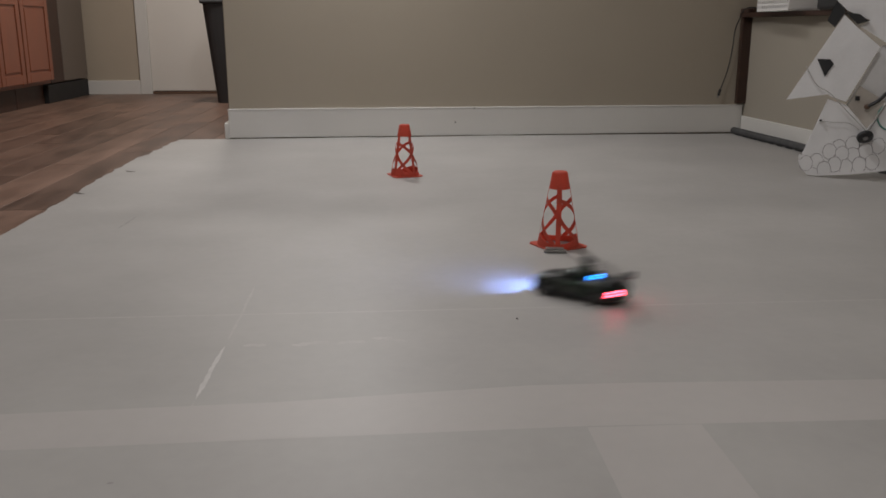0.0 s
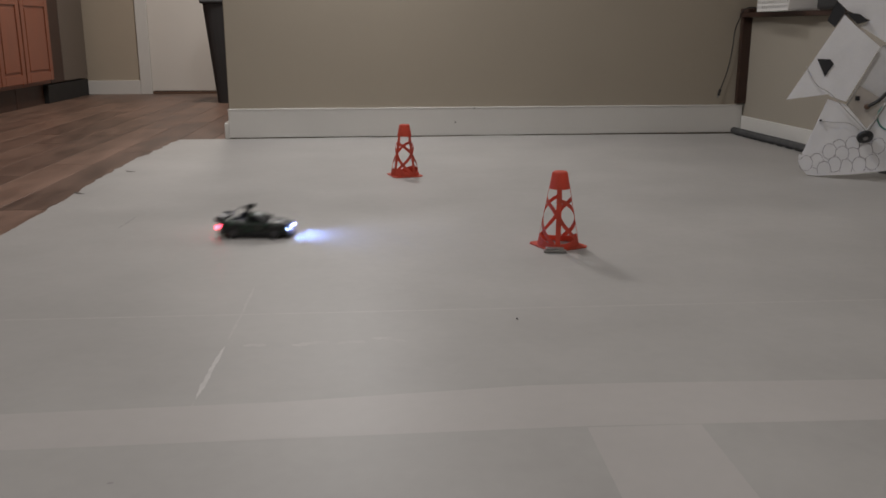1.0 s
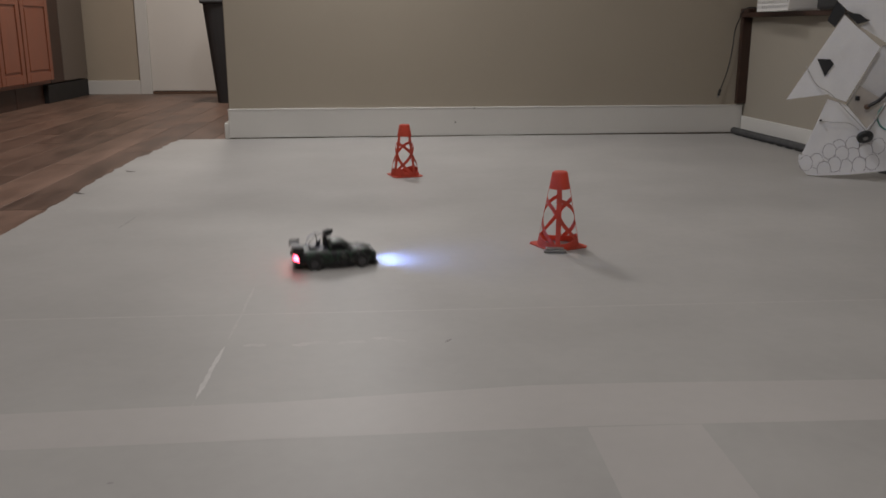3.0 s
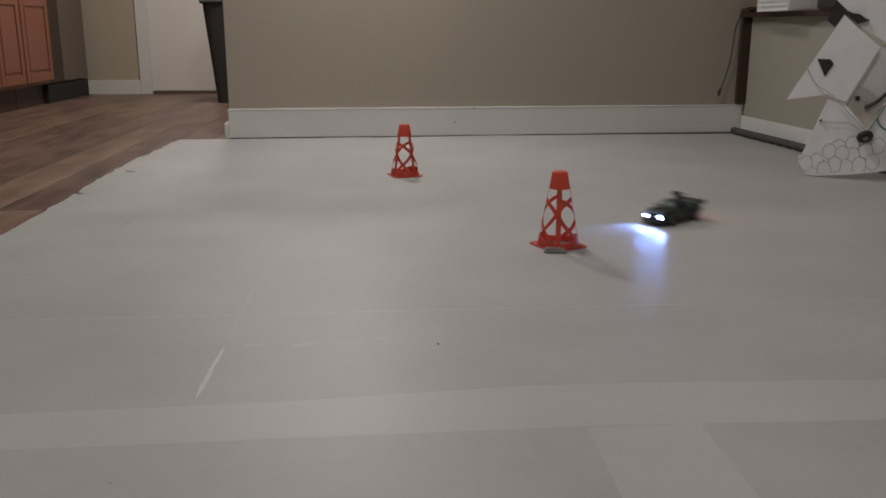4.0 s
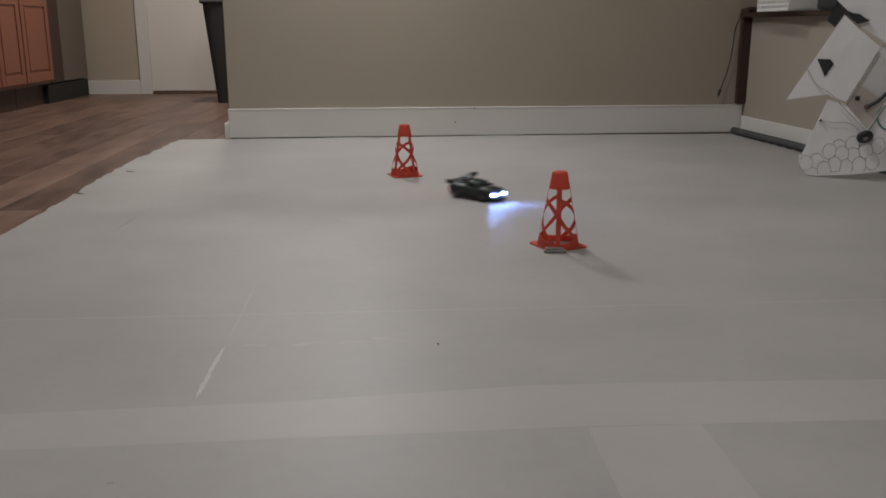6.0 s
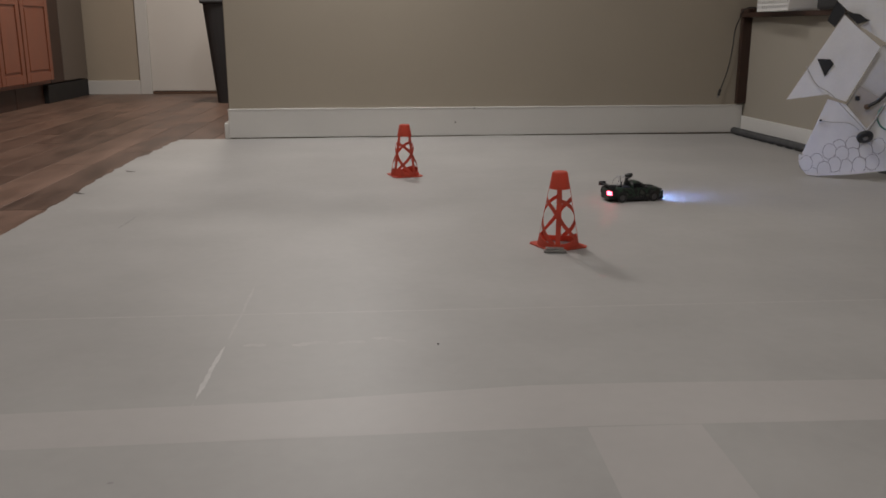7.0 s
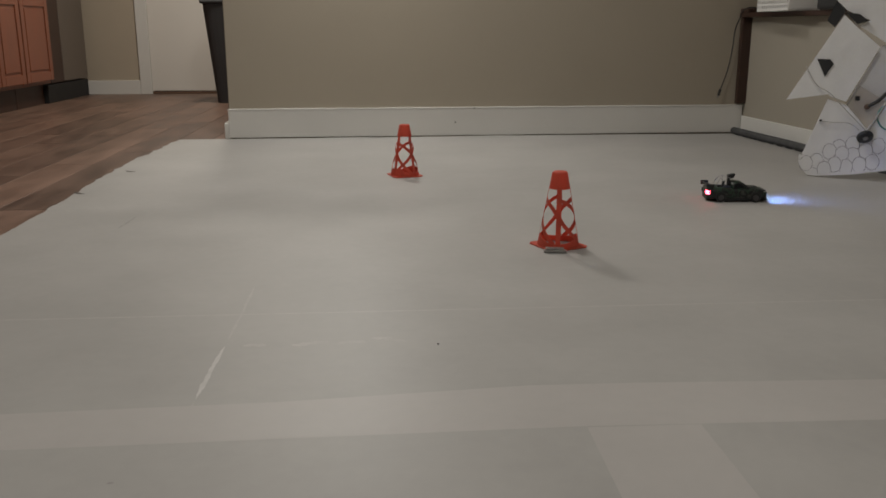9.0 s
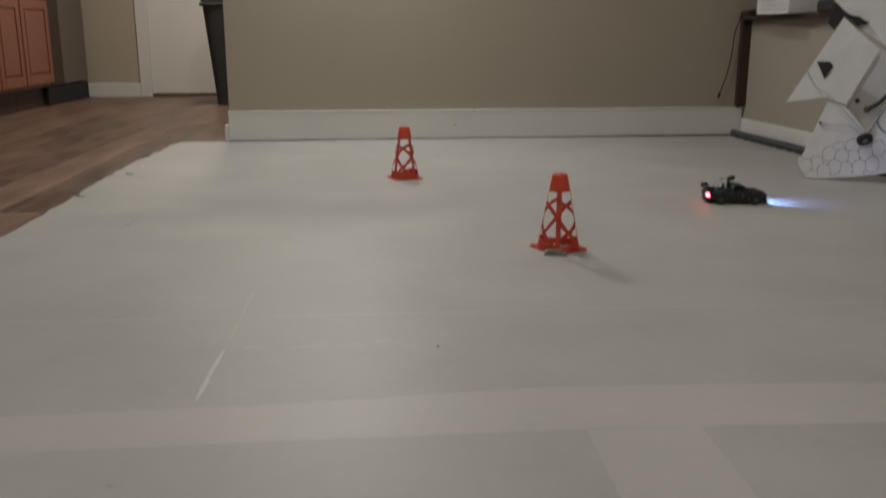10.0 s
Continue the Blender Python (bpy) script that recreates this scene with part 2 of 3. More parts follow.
# ledge on the half wall and its corner post
led = empty("wooden_ledge")
tagged(led, "dark brown stained wooden ledge capping the half wall", "ledge", kind="structure")
part("board", prism([(half_wall_x(4.256) - 0.052, 4.256), (half_wall_x(1.2) - 0.052, 1.2), (2.27, 1.2), (2.27, 4.256)], 0.558, 0.578), M_DARKWOOD, led)
part("end_block", box(X_EAST - 0.052, X_EAST + 0.07, Y_NORTH - 0.060, Y_NORTH + 0.023, 0.5785, 0.598, 0.004), M_DARKWOOD, led, at=SKEW_EAST)
part("post", box(1.688, X_EAST + 0.010, Y_NORTH - 0.003, Y_NORTH + 0.024, 0.150, 0.557, 0.003), M_DARKWOOD, led, at=SKEW_EAST)

# baseboards
bb = empty("baseboard_north", SKEW)
tagged(bb, "tall white painted baseboard along the beige wall", "baseboard", kind="structure")
part("board", box(-0.731, 1.750, Y_NORTH - 0.016, Y_NORTH - 0.001, 0.0088, 0.136, 0.002), M_TRIM, bb)
part("cap", box(-0.733, 1.752, Y_NORTH - 0.018, Y_NORTH - 0.001, 0.1365, 0.143, 0.002), M_TRIM, bb)
part("end_board", box(-0.751, -0.7315, Y_NORTH - 0.014, Y_NORTH + 0.14, -0.006, 0.078, 0.002), M_TRIM, bb)
structure("baseboard_east", box(X_EAST - 0.014, X_EAST - 0.001, 1.0, Y_NORTH + 0.004, 0.001, 0.09, 0.003), M_TRIM, "low white painted baseboard under the half wall").matrix_basis = SKEW_EAST
structure("baseboard_far", box(-2.33, -1.927, Y_FAR - 0.015, Y_FAR - 0.001, -0.006, 0.105, 0.003), M_TRIM, "white painted baseboard beside the door")

# door with casing
dr = empty("door_1")
tagged(dr, "plain white closed interior door with white casing", "door", kind="structure")
part("casing", box(-1.925, -1.836, Y_FAR - 0.016, Y_FAR + 0.10, -0.006, 2.06, 0.003), M_TRIM, dr)
part("casing", box(-1.02, -0.93, Y_FAR - 0.016, Y_FAR + 0.10, -0.006, 2.06, 0.003), M_TRIM, dr)
part("casing", box(-1.8355, -1.0205, Y_FAR - 0.016, Y_FAR + 0.10, 1.98, 2.06, 0.003), M_TRIM, dr)
part("door_leaf", box(-1.8345, -1.0215, Y_FAR - 0.004, Y_FAR + 0.05, 0.024, 1.978, 0.002), M_DOOR, dr)
part("threshold", box(-1.835, -1.021, Y_FAR - 0.012, Y_FAR + 0.09, -0.006, 0.018, 0.004), M_THRESH, dr, "brown wooden threshold")

# ---- white floor sheet ----
def sheet():
    """Thin sheet laid on the planks; its long side is cut unevenly by hand."""
    bm = bmesh.new()
    xs = [i * 0.1 for i in range(-8, 22)]
    ys = [Y_SOUTH + 0.3 + i * 0.02 for i in range(int((4.205 - Y_SOUTH - 0.3) / 0.02) + 1)] + [4.2145]
    rows = []
    for y in ys:
        ragged = 0.25 + 0.75 * min(1, max(0, (y - 2.5) / 0.4))
        edge = -0.972 + 0.010 * noise.noise((0.0, y * 3.1, 0.3)) + ragged * (0.016 * noise.noise((4.0, y * 11, 0.3)) + 0.012 * noise.noise((2.0, y * 32, 0.7))) - 0.026 * max(0, 1 - abs(y - 3.3) / 0.5) + 0.014 * max(0, (y - 3.95) / 0.26)
        row = [bm.verts.new((edge, y + wall_shift(edge) * min(1.0, max(0.0, (y - 3.8) / 0.41)), Z_SHEET + (0.007 * max(0.0, noise.noise((1.0, y * 5.5, 0.2))) if y > 2.5 else 0.0)))]
        for x in xs:
            wave = 0.0004 * noise.noise((x * 2, y * 2, 1.7))
            if y > 4.15:
                wave += 0.003 * max(0, noise.noise((x * 3.0, 0, 9.0)))
            far = y + min(0.0, wall_shift(x)) * min(1.0, max(0.0, (y - 3.8) / 0.41))
            row.append(bm.verts.new((min(x, half_wall_x(y) - 0.016), far, Z_SHEET + (wave if x > -0.75 and y > 1.8 else 0))))
        rows.append(row)
    for a, b in zip(rows, rows[1:]):
        for k in range(len(a) - 1):
            bm.faces.new((a[k], a[k + 1], b[k + 1], b[k]))
    ext = bmesh.ops.extrude_face_region(bm, geom=bm.faces[:])
    for v in ext["geom"]:
        if isinstance(v, bmesh.types.BMVert):
            v.co.z -= 0.0045
    return bm


Z_SHEET = 0.005
sh = tagged(part("floor_sheet", sheet(), M_SHEET, smooth=False), "large white floor sheet with a ragged cut edge over planks", "floor sheet", kind="structure")


def flat_strip(name, corners, label, mat, thick=0.0001):
    bm = bmesh.new()
    top = [bm.verts.new((x, y, Z_SHEET + thick)) for x, y in corners]
    bm.faces.new(top)
    return tagged(part(name, bm, mat), label, "floor strip", kind="structure")


flat_strip("floor_strip", [(-1.0, 1.005), (0.25, 1.040), (1.3, 1.024), (1.3, 1.150), (0.35, 1.178), (0.20, 1.178), (-0.15, 1.143), (-1.0, 1.105)], "pale strip of overlapping white sheet across the floor", M_STRIP)
flat_strip("floor_strip", [(0.24, -1.0), (0.407, -1.0), (0.407, 1.036), (0.256, 1.036)], "pale strip of overlapping white sheet running forward", M_STRIP)
flat_strip("floor_strip", [(-0.95, 1.524), (1.65, 1.551), (1.65, 1.556), (-0.95, 1.530)], "narrow pale seam line across the white sheet", M_SEAM_HIGHLIGHT)

# ---- moving car rows: seconds, x, y, heading in degrees ----
CAR_ROWS = [
    (0.0, 0.368, 1.607, 139.6),
    (0.1, 0.229, 1.563, 126.5),
    (0.2, 0.083, 1.543, 109.1),
    (0.3, -0.032, 1.554, 74.6),
    (0.4, -0.152, 1.598, 61.5),
    (0.5, -0.252, 1.675, 51.0),
    (0.6, -0.326, 1.764, 37.5),
    (0.7, -0.368, 1.862, 21.6),
    (0.8, -0.378, 1.969, 7.0),
    (0.9, -0.364, 2.068, -3.0),
    (1.0, -0.324, 2.166, -6.9),
    (1.1, -0.259, 2.264, -13.8),
    (1.2, -0.170, 2.349, -26.7),
    (1.3, -0.067, 2.402, -40.9),
    (1.4, 0.048, 2.424, -56.0),
    (1.5, 0.173, 2.417, -72.4),
    (1.6, 0.289, 2.384, -91.4),
    (1.7, 0.396, 2.317, -111.0),
    (1.8, 0.487, 2.215, -129.6),
    (1.9, 0.544, 2.095, -148.2),
    (2.0, 0.570, 1.971, -166.4),
    (2.1, 0.561, 1.843, -184.4),
    (2.2, 0.522, 1.727, -203.8),
    (2.3, 0.457, 1.632, -223.8),
    (2.4, 0.365, 1.563, -240.8),
    (2.5, 0.277, 1.538, -258.5),
    (2.6, 0.194, 1.538, -276.5),
    (2.7, 0.128, 1.568, -300.1),
    (2.8, 0.009, 1.651, -315.9),
    (2.9, -0.074, 1.754, -331.1),
    (3.0, -0.115, 1.872, -346.9),
    (3.1, -0.117, 1.997, -364.0),
    (3.2, -0.086, 2.117, -376.0),
    (3.3, -0.022, 2.234, -383.2),
    (3.4, 0.073, 2.339, -394.1),
    (3.5, 0.190, 2.412, -410.2),
    (3.6, 0.324, 2.446, -428.3),
    (3.7, 0.469, 2.438, -448.4),
    (3.8, 0.603, 2.394, -471.3),
    (3.9, 0.692, 2.338, -487.1),
    (4.0, 0.763, 2.263, -502.9),
    (4.1, 0.805, 2.168, -518.0),
    (4.2, 0.823, 2.075, -532.4),
    (4.3, 0.806, 1.975, -545.8),
    (4.4, 0.759, 1.881, -558.7),
    (4.5, 0.687, 1.805, -575.6),
    (4.6, 0.592, 1.754, -589.4),
    (4.7, 0.474, 1.730, -599.7),
    (4.8, 0.345, 1.738, -608.5),
    (4.9, 0.221, 1.775, -623.0),
    (5.0, 0.123, 1.833, -648.0),
    (5.1, 0.035, 1.924, -670.7),
    (5.2, -0.034, 2.027, -687.9),
    (5.3, -0.073, 2.147, -705.9),
    (5.4, -0.079, 2.262, -723.6),
    (5.5, -0.058, 2.364, -740.6),
    (5.6, -0.012, 2.447, -753.4),
    (5.7, 0.055, 2.510, -762.3),
    (5.8, 0.125, 2.563, -768.4),
    (5.9, 0.199, 2.598, -769.6),
    (6.0, 0.276, 2.618, -766.8),
    (6.1, 0.352, 2.625, -761.0),
    (6.2, 0.427, 2.623, -753.0),
    (6.3, 0.498, 2.614, -743.7),
    (6.4, 0.563, 2.600, -734.1),
    (6.5, 0.620, 2.586, -725.1),
    (6.6, 0.668, 2.573, -717.5),
    (6.7, 0.703, 2.564, -712.3),
    (6.8, 0.725, 2.563, -710.3),
    (6.9, 0.739, 2.566, -710.2),
    (7.0, 0.742, 2.570, -710.2),
    (7.8, 0.740, 2.567, -710.2),
    (7.9, 0.768, 2.573, -716.0),
    (8.0, 0.821, 2.577, -721.3),
    (8.1, 0.894, 2.571, -725.0),
    (8.2, 0.960, 2.562, -725.7),
    (8.3, 1.005, 2.554, -726.4),
    (8.4, 1.035, 2.547, -726.1),
    (8.5, 1.049, 2.544, -725.7),
    (8.7, 1.048, 2.544, -726.0),
    (10.0, 1.048, 2.544, -726.0),
]


# ---- traffic cones ----
def cone_radius(z):
    return 0.0500 + (0.0175 - 0.0500) * z / 0.178


def ribbon(path, width, thick=0.0009):
    """A flat band that lies on the cone; path gives (angle, height) pairs."""
    bm = bmesh.new()
    prev = None
    P = [Vector((cone_radius(z) * math.cos(a), cone_radius(z) * math.sin(a), z)) for a, z in path]
    for i, (a, z) in enumerate(path):
        d = (P[min(i + 1, len(P) - 1)] - P[max(i - 1, 0)]).normalized()
        nrm = Vector((math.cos(a), math.sin(a), 0.18))
        nrm.normalize()
        side = d.cross(nrm).normalized() * width / 2
        inn = nrm * thick
        ring = [bm.verts.new(P[i] + side), bm.verts.new(P[i] - side), bm.verts.new(P[i] - side - inn), bm.verts.new(P[i] + side - inn)]
        if prev:
            for k in range(4):
                bm.faces.new((prev[k], prev[(k + 1) % 4], ring[(k + 1) % 4], ring[k]))
        else:
            bm.faces.new(ring[::-1])
        prev = ring
    bm.faces.new(prev)
    return bm


def traffic_cone(m, label, plate_turn):
    root = empty("traffic_cone", m)
    tagged(root, label, "traffic cone", "cones on the floor sheet")
    plate = bmesh.new()
    h, t = 0.0525, 0.0025
    ring = []
    for k in range(32):
        a = 2 * math.pi * (k + 0.5) / 32
        s = h / max(abs(math.cos(a)), abs(math.sin(a)))
        ring.append((s * math.cos(a), s * math.sin(a)))
    inner = [(0.045 * math.cos(2 * math.pi * (k + 0.5) / 32), 0.045 * math.sin(2 * math.pi * (k + 0.5) / 32)) for k in range(32)]
    vs = [[plate.verts.new((x, y, z)) for x, y in rr] for rr, z in ((ring, 0), (ring, t), (inner, t), (inner, 0))]
    for a, b in zip(vs, vs[1:] + vs[:1]):
        for k in range(32):
            plate.faces.new((a[k], a[(k + 1) % 32], b[(k + 1) % 32], b[k]))
    part("base_plate", plate, M_CONE, root, at=pose(0, 0, 0, 0, 0, plate_turn))
    part("bottom_ring", lathe_ring(0.002), M_CONE, root)
    cap = lathe([(cone_radius(0.138), 0.138), (cone_radius(0.175), 0.175), (0.0165, 0.1772), (0.0150, 0.178), (0.001, 0.1782)])
    part("top_cap", cap, M_CONE, root, smooth=False)
    mid = math.pi / 4 + math.pi
    for k in range(4):
        a = mid + k * math.pi / 2
        part("upright_bar", ribbon([(a, 0.012 + 0.128 * i / 8) for i in range(9)], 0.0115 if k % 2 == 0 else 0.0095), M_CONE, root)
    # four bands wind down round the cone, one a quarter turn after the other
    band = smooth_line([(-102, 0.1125, 0), (-70, 0.110, 0), (-27, 0.0945, 0), (0, 0.0745, 0), (21, 0.054, 0), (46, 0.034, 0), (78, 0.012, 0)], 4)
    for k in range(4):
        part("diagonal_band", ribbon([(mid + k * math.pi / 2 + radians(p[0]), p[1]) for p in band], 0.0095), M_CONE, root)
    return root


def lathe_ring(z0):
    """The skirt above the base plate: low before the wide bar, higher at the sides."""
    bm = bmesh.new()
    rings = [[], [], [], []]
    for k in range(48):
        a = 2 * math.pi * k / 48
        off = math.sin(a - math.pi / 4)
        z1 = 0.013 + 0.016 * abs(off) ** 3
        for ring, (z, inn) in zip(rings, ((z0, 0), (z1, 0), (z1, 0.002), (z0, 0.002))):
            r = cone_radius(z) - inn
            ring.append(bm.verts.new((r * math.cos(a), r * math.sin(a), z)))
    for a, b in zip(rings, rings[1:] + rings[:1]):
        for k in range(48):
            bm.faces.new((a[k], a[(k + 1) % 48], b[(k + 1) % 48], b[k]))
    return bm


traffic_cone(pose(0.4060, 2.012, Z_SHEET + 0.001, 0, -0.2, 0) @ pose(0, 0, 0, 0, 0, 33.0), "red-orange openwork plastic cone beside a small silver weight", -10)
traffic_cone(pose(0.064, 3.060, Z_SHEET + 0.001, 0, 0, 88.8), "red-orange openwork plastic cone standing near the wall", 17)

wt = empty("metal_weight", pose(0.386, 1.944, Z_SHEET + 0.001, 0, 0, -8))
tagged(wt, "small dull silver metal weight against the cone", "weight")
part("lower_bar", box(-0.026, 0.026, -0.008, 0.008, 0, 0.006, 0.0015), M_SILVER, wt)
part("upper_bar", box(-0.022, 0.020, -0.006, 0.009, 0.0062, 0.011, 0.0015), M_SILVER, wt)

# ---- kitchen side ----
def kitchen_cabinet(y0, y1, doors):
    root = empty("kitchen_cabinet", pose(-2.285, y0, 0))
    tagged(root, "orange-stained oak base cabinet with raised panel doors", "cabinet", "kitchen cabinets")
    w = y1 - y0
    part("body", box(-0.58, 0, 0.001, w - 0.001, 0.14, 0.87, 0.002), M_CAB, root)
    part("toe_kick", box(-0.57, -0.055, 0.001, w - 0.001, -0.007, 0.138), M_DARKWOOD, root, "dark brown recessed toe kick")
    part("worktop", box(-0.60, 0.025, -0.001, w + 0.001, 0.872, 0.91, 0.004), M_STEEL, root)
    dw = w / doors
    for k in range(doors):
        a, b = k * dw + 0.006, (k + 1) * dw - 0.006
        door = part("door", box(0.002, 0.02, a, b, 0.165, 0.70, 0.003), M_CAB, root)
        for nm, q in (("stile", (a, a + 0.055, 0.165, 0.70)), ("stile", (b - 0.055, b, 0.165, 0.70)), ("rail", (a + 0.0555, b - 0.0555, 0.165, 0.222)), ("rail", (a + 0.0555, b - 0.0555, 0.643, 0.70))):
            part(nm, box(0.0205, 0.028, q[0], q[1], q[2], q[3], 0.0025), M_CAB, door)
        part("panel", box(0.0205, 0.0265, a + 0.07, b - 0.07, 0.237, 0.628, 0.005), M_CAB, door)
        part("drawer_front", box(0.002, 0.022, a, b, 0.715, 0.85, 0.006), M_CAB, root)
    return root


kitchen_cabinet(5.80, 6.27, 1)
kitchen_cabinet(5.04, 5.795, 2)

dw = empty("dishwasher", pose(-2.27, 6.335, 0))
tagged(dw, "dull grey appliance with a black base beside the cabinet", "dishwasher")
part("body", box(-0.55, -0.06, 0.0, 0.78, 0.13, 0.87, 0.003), M_STEEL, dw)
part("front_panel", box(-0.058, -0.035, 0.265, 0.775, 0.135, 0.865, 0.006), M_STEEL, dw)
# dark colour stands for shade in the gap next to the cabinet
part("gap_shade_strip", box(-0.058, -0.037, 0.0, 0.262, 0.135, 0.865, 0.002), M_DARKWOOD, dw, "dark strip standing for the shaded gap")
part("base", box(-0.55, -0.04, -0.06, 0.78, -0.007, 0.125, 0.003), M_TYRE, dw)


def trash_bin():
    root = empty("trash_bin", pose(-1.0, 6.36, -0.007))
    tagged(root, "tall tapered black plastic trash bin near the door", "trash bin")
    bm = bmesh.new()
    rings = []
    for z, hx, hy in ((0, 0.165, 0.12), (0.006, 0.168, 0.123), (0.65, 0.228, 0.167), (0.672, 0.229, 0.168)):
        ring = []
        for k in range(32):
            a = 2 * math.pi * k / 32
            c, s = math.cos(a), math.sin(a)
            ring.append(bm.verts.new((hx * math.copysign(abs(c) ** 0.35, c), hy * math.copysign(abs(s) ** 0.35, s), z)))
        rings.append(ring)
    for a, b in zip(rings, rings[1:]):
        for k in range(32):
            bm.faces.new((a[k], a[(k + 1) % 32], b[(k + 1) % 32], b[k]))
    bm.faces.new(rings[0][::-1])
    bm.faces.new(rings[-1])
    part("body", bm, M_BIN, root)
    part("rim", box(-0.236, 0.236, -0.176, 0.176, 0.673, 0.70, 0.010), M_BIN, root)
    part("lid", box(-0.23, 0.23, -0.17, 0.17, 0.701, 0.73, 0.012), M_BIN, root)
    return root


trash_bin()

# ---- along the half wall ----
ft = empty("foam_tube", pose(1.699, 4.2, Z_SHEET + 0.001, 0, 0, 3.5) @ pose(0, -1.6, 0))
tagged(ft, "dark grey foam pipe tube lying along the baseboard", "foam tube")
part("tube_body", tube([(0.004 * math.sin(i), 1.60 * i / 12, 0.0172 - (0.001 if i < 8 else 0)) for i in range(13)], 0.0162, 16), M_TUBE, ft, smooth=True)
for i in range(19):
    part("slit", box(-0.0165, -0.0125, 0.03 + i * 0.082, 0.082 + i * 0.082, 0.0015, 0.0062, 0.0008), M_BLACK, ft, "short black slit along the tube" if i == 0 else "")


def basket():
    root = empty("plastic_basket", pose(1.768, 3.827, 0.5785))
    tagged(root, "white perforated plastic basket overhanging the edge of the ledge", "basket")
    hx, hy, h, n = 0.094, 0.156, 0.12, 14
    part("bottom", box(-hx, hx, -hy, hy, 0, 0.006, 0.002), M_BASKET, root)
    for x0 in (-hx - 0.0025, hx):
        wall = bmesh.new()
        x1 = x0 + 0.0025
        box(x0, x1, -hy, hy, 0, 0.012, bm=wall)
        for i in range(4):
            z = 0.012 + i * 0.020
            box(x0, x1, -hy, hy, z + 0.012, z + 0.020, bm=wall)
            for k in range(n + 1):
                y = -hy + 2 * hy * k / n
                box(x0, x1, max(-hy, y - 0.006), min(hy, y + 0.006), z, z + 0.012, bm=wall)
        box(x0 - 0.003, x1 + 0.003, -hy, hy, 0.092, h, bm=wall)
        part("side_wall", wall, M_BASKET, root)
    # unseen dark block, added so the holes read as shaded
    part("hole_shade_filler", box(-hx + 0.012, hx - 0.012, -hy + 0.012, hy - 0.012, 0.0065, 0.085, 0.002), M_BLACK, root, "added dark filler that makes the holes look shaded")
    for sy in (-1, 1):
        part("end_wall", box(-hx, hx, sy * hy - 0.003, sy * hy + 0.003, 0.0065, h, 0.001), M_BASKET, root)
    return root


basket()
bk = empty("black_case", pose(1.862, 3.43, 0.5785))
tagged(bk, "small black plastic case on the ledge beside the basket", "case")
part("body", box(-0.13, 0.10, -0.12, 0.12, 0, 0.05, 0.012), M_BLACK, bk)
part("lid", box(-0.11, 0.08, -0.10, 0.10, 0.0505, 0.075, 0.01), M_BLACK, bk)

cb = empty("charging_cable", pose(0.006, 0.022, 0))
tagged(cb, "thin black charging cable hanging from the ledge", "cable")
line = smooth_line([(1.775, 4.13, 0.605), (1.735, 4.12, 0.600), (1.695, 4.125, 0.600), (1.676, 4.14, 0.585), (1.678, 4.180, 0.55), (1.672, 4.21, 0.50), (1.668, 4.214, 0.42), (1.654, 4.214, 0.32), (1.630, 4.214, 0.237), (1.624, 4.214, 0.222)], 5)
part("adapter", box(1.770, 1.800, 4.115, 4.145, 0.599, 0.640, 0.003), M_BLACK, cb)
part("cord", tube(line, 0.0028, 8), M_BLACK, cb, smooth=True)
part("plug", box(-0.006, 0.006, -0.004, 0.004, -0.02, 0.012, 0.0015), M_BLACK, cb, at=pose(1.620, 4.213, 0.208, 0, 14, 0))
part("tip", box(-0.0045, 0.0045, -0.002, 0.002, -0.031, -0.0195, 0.0005), M_SILVER, cb, at=pose(1.620, 4.213, 0.208, 0, 14, 0))


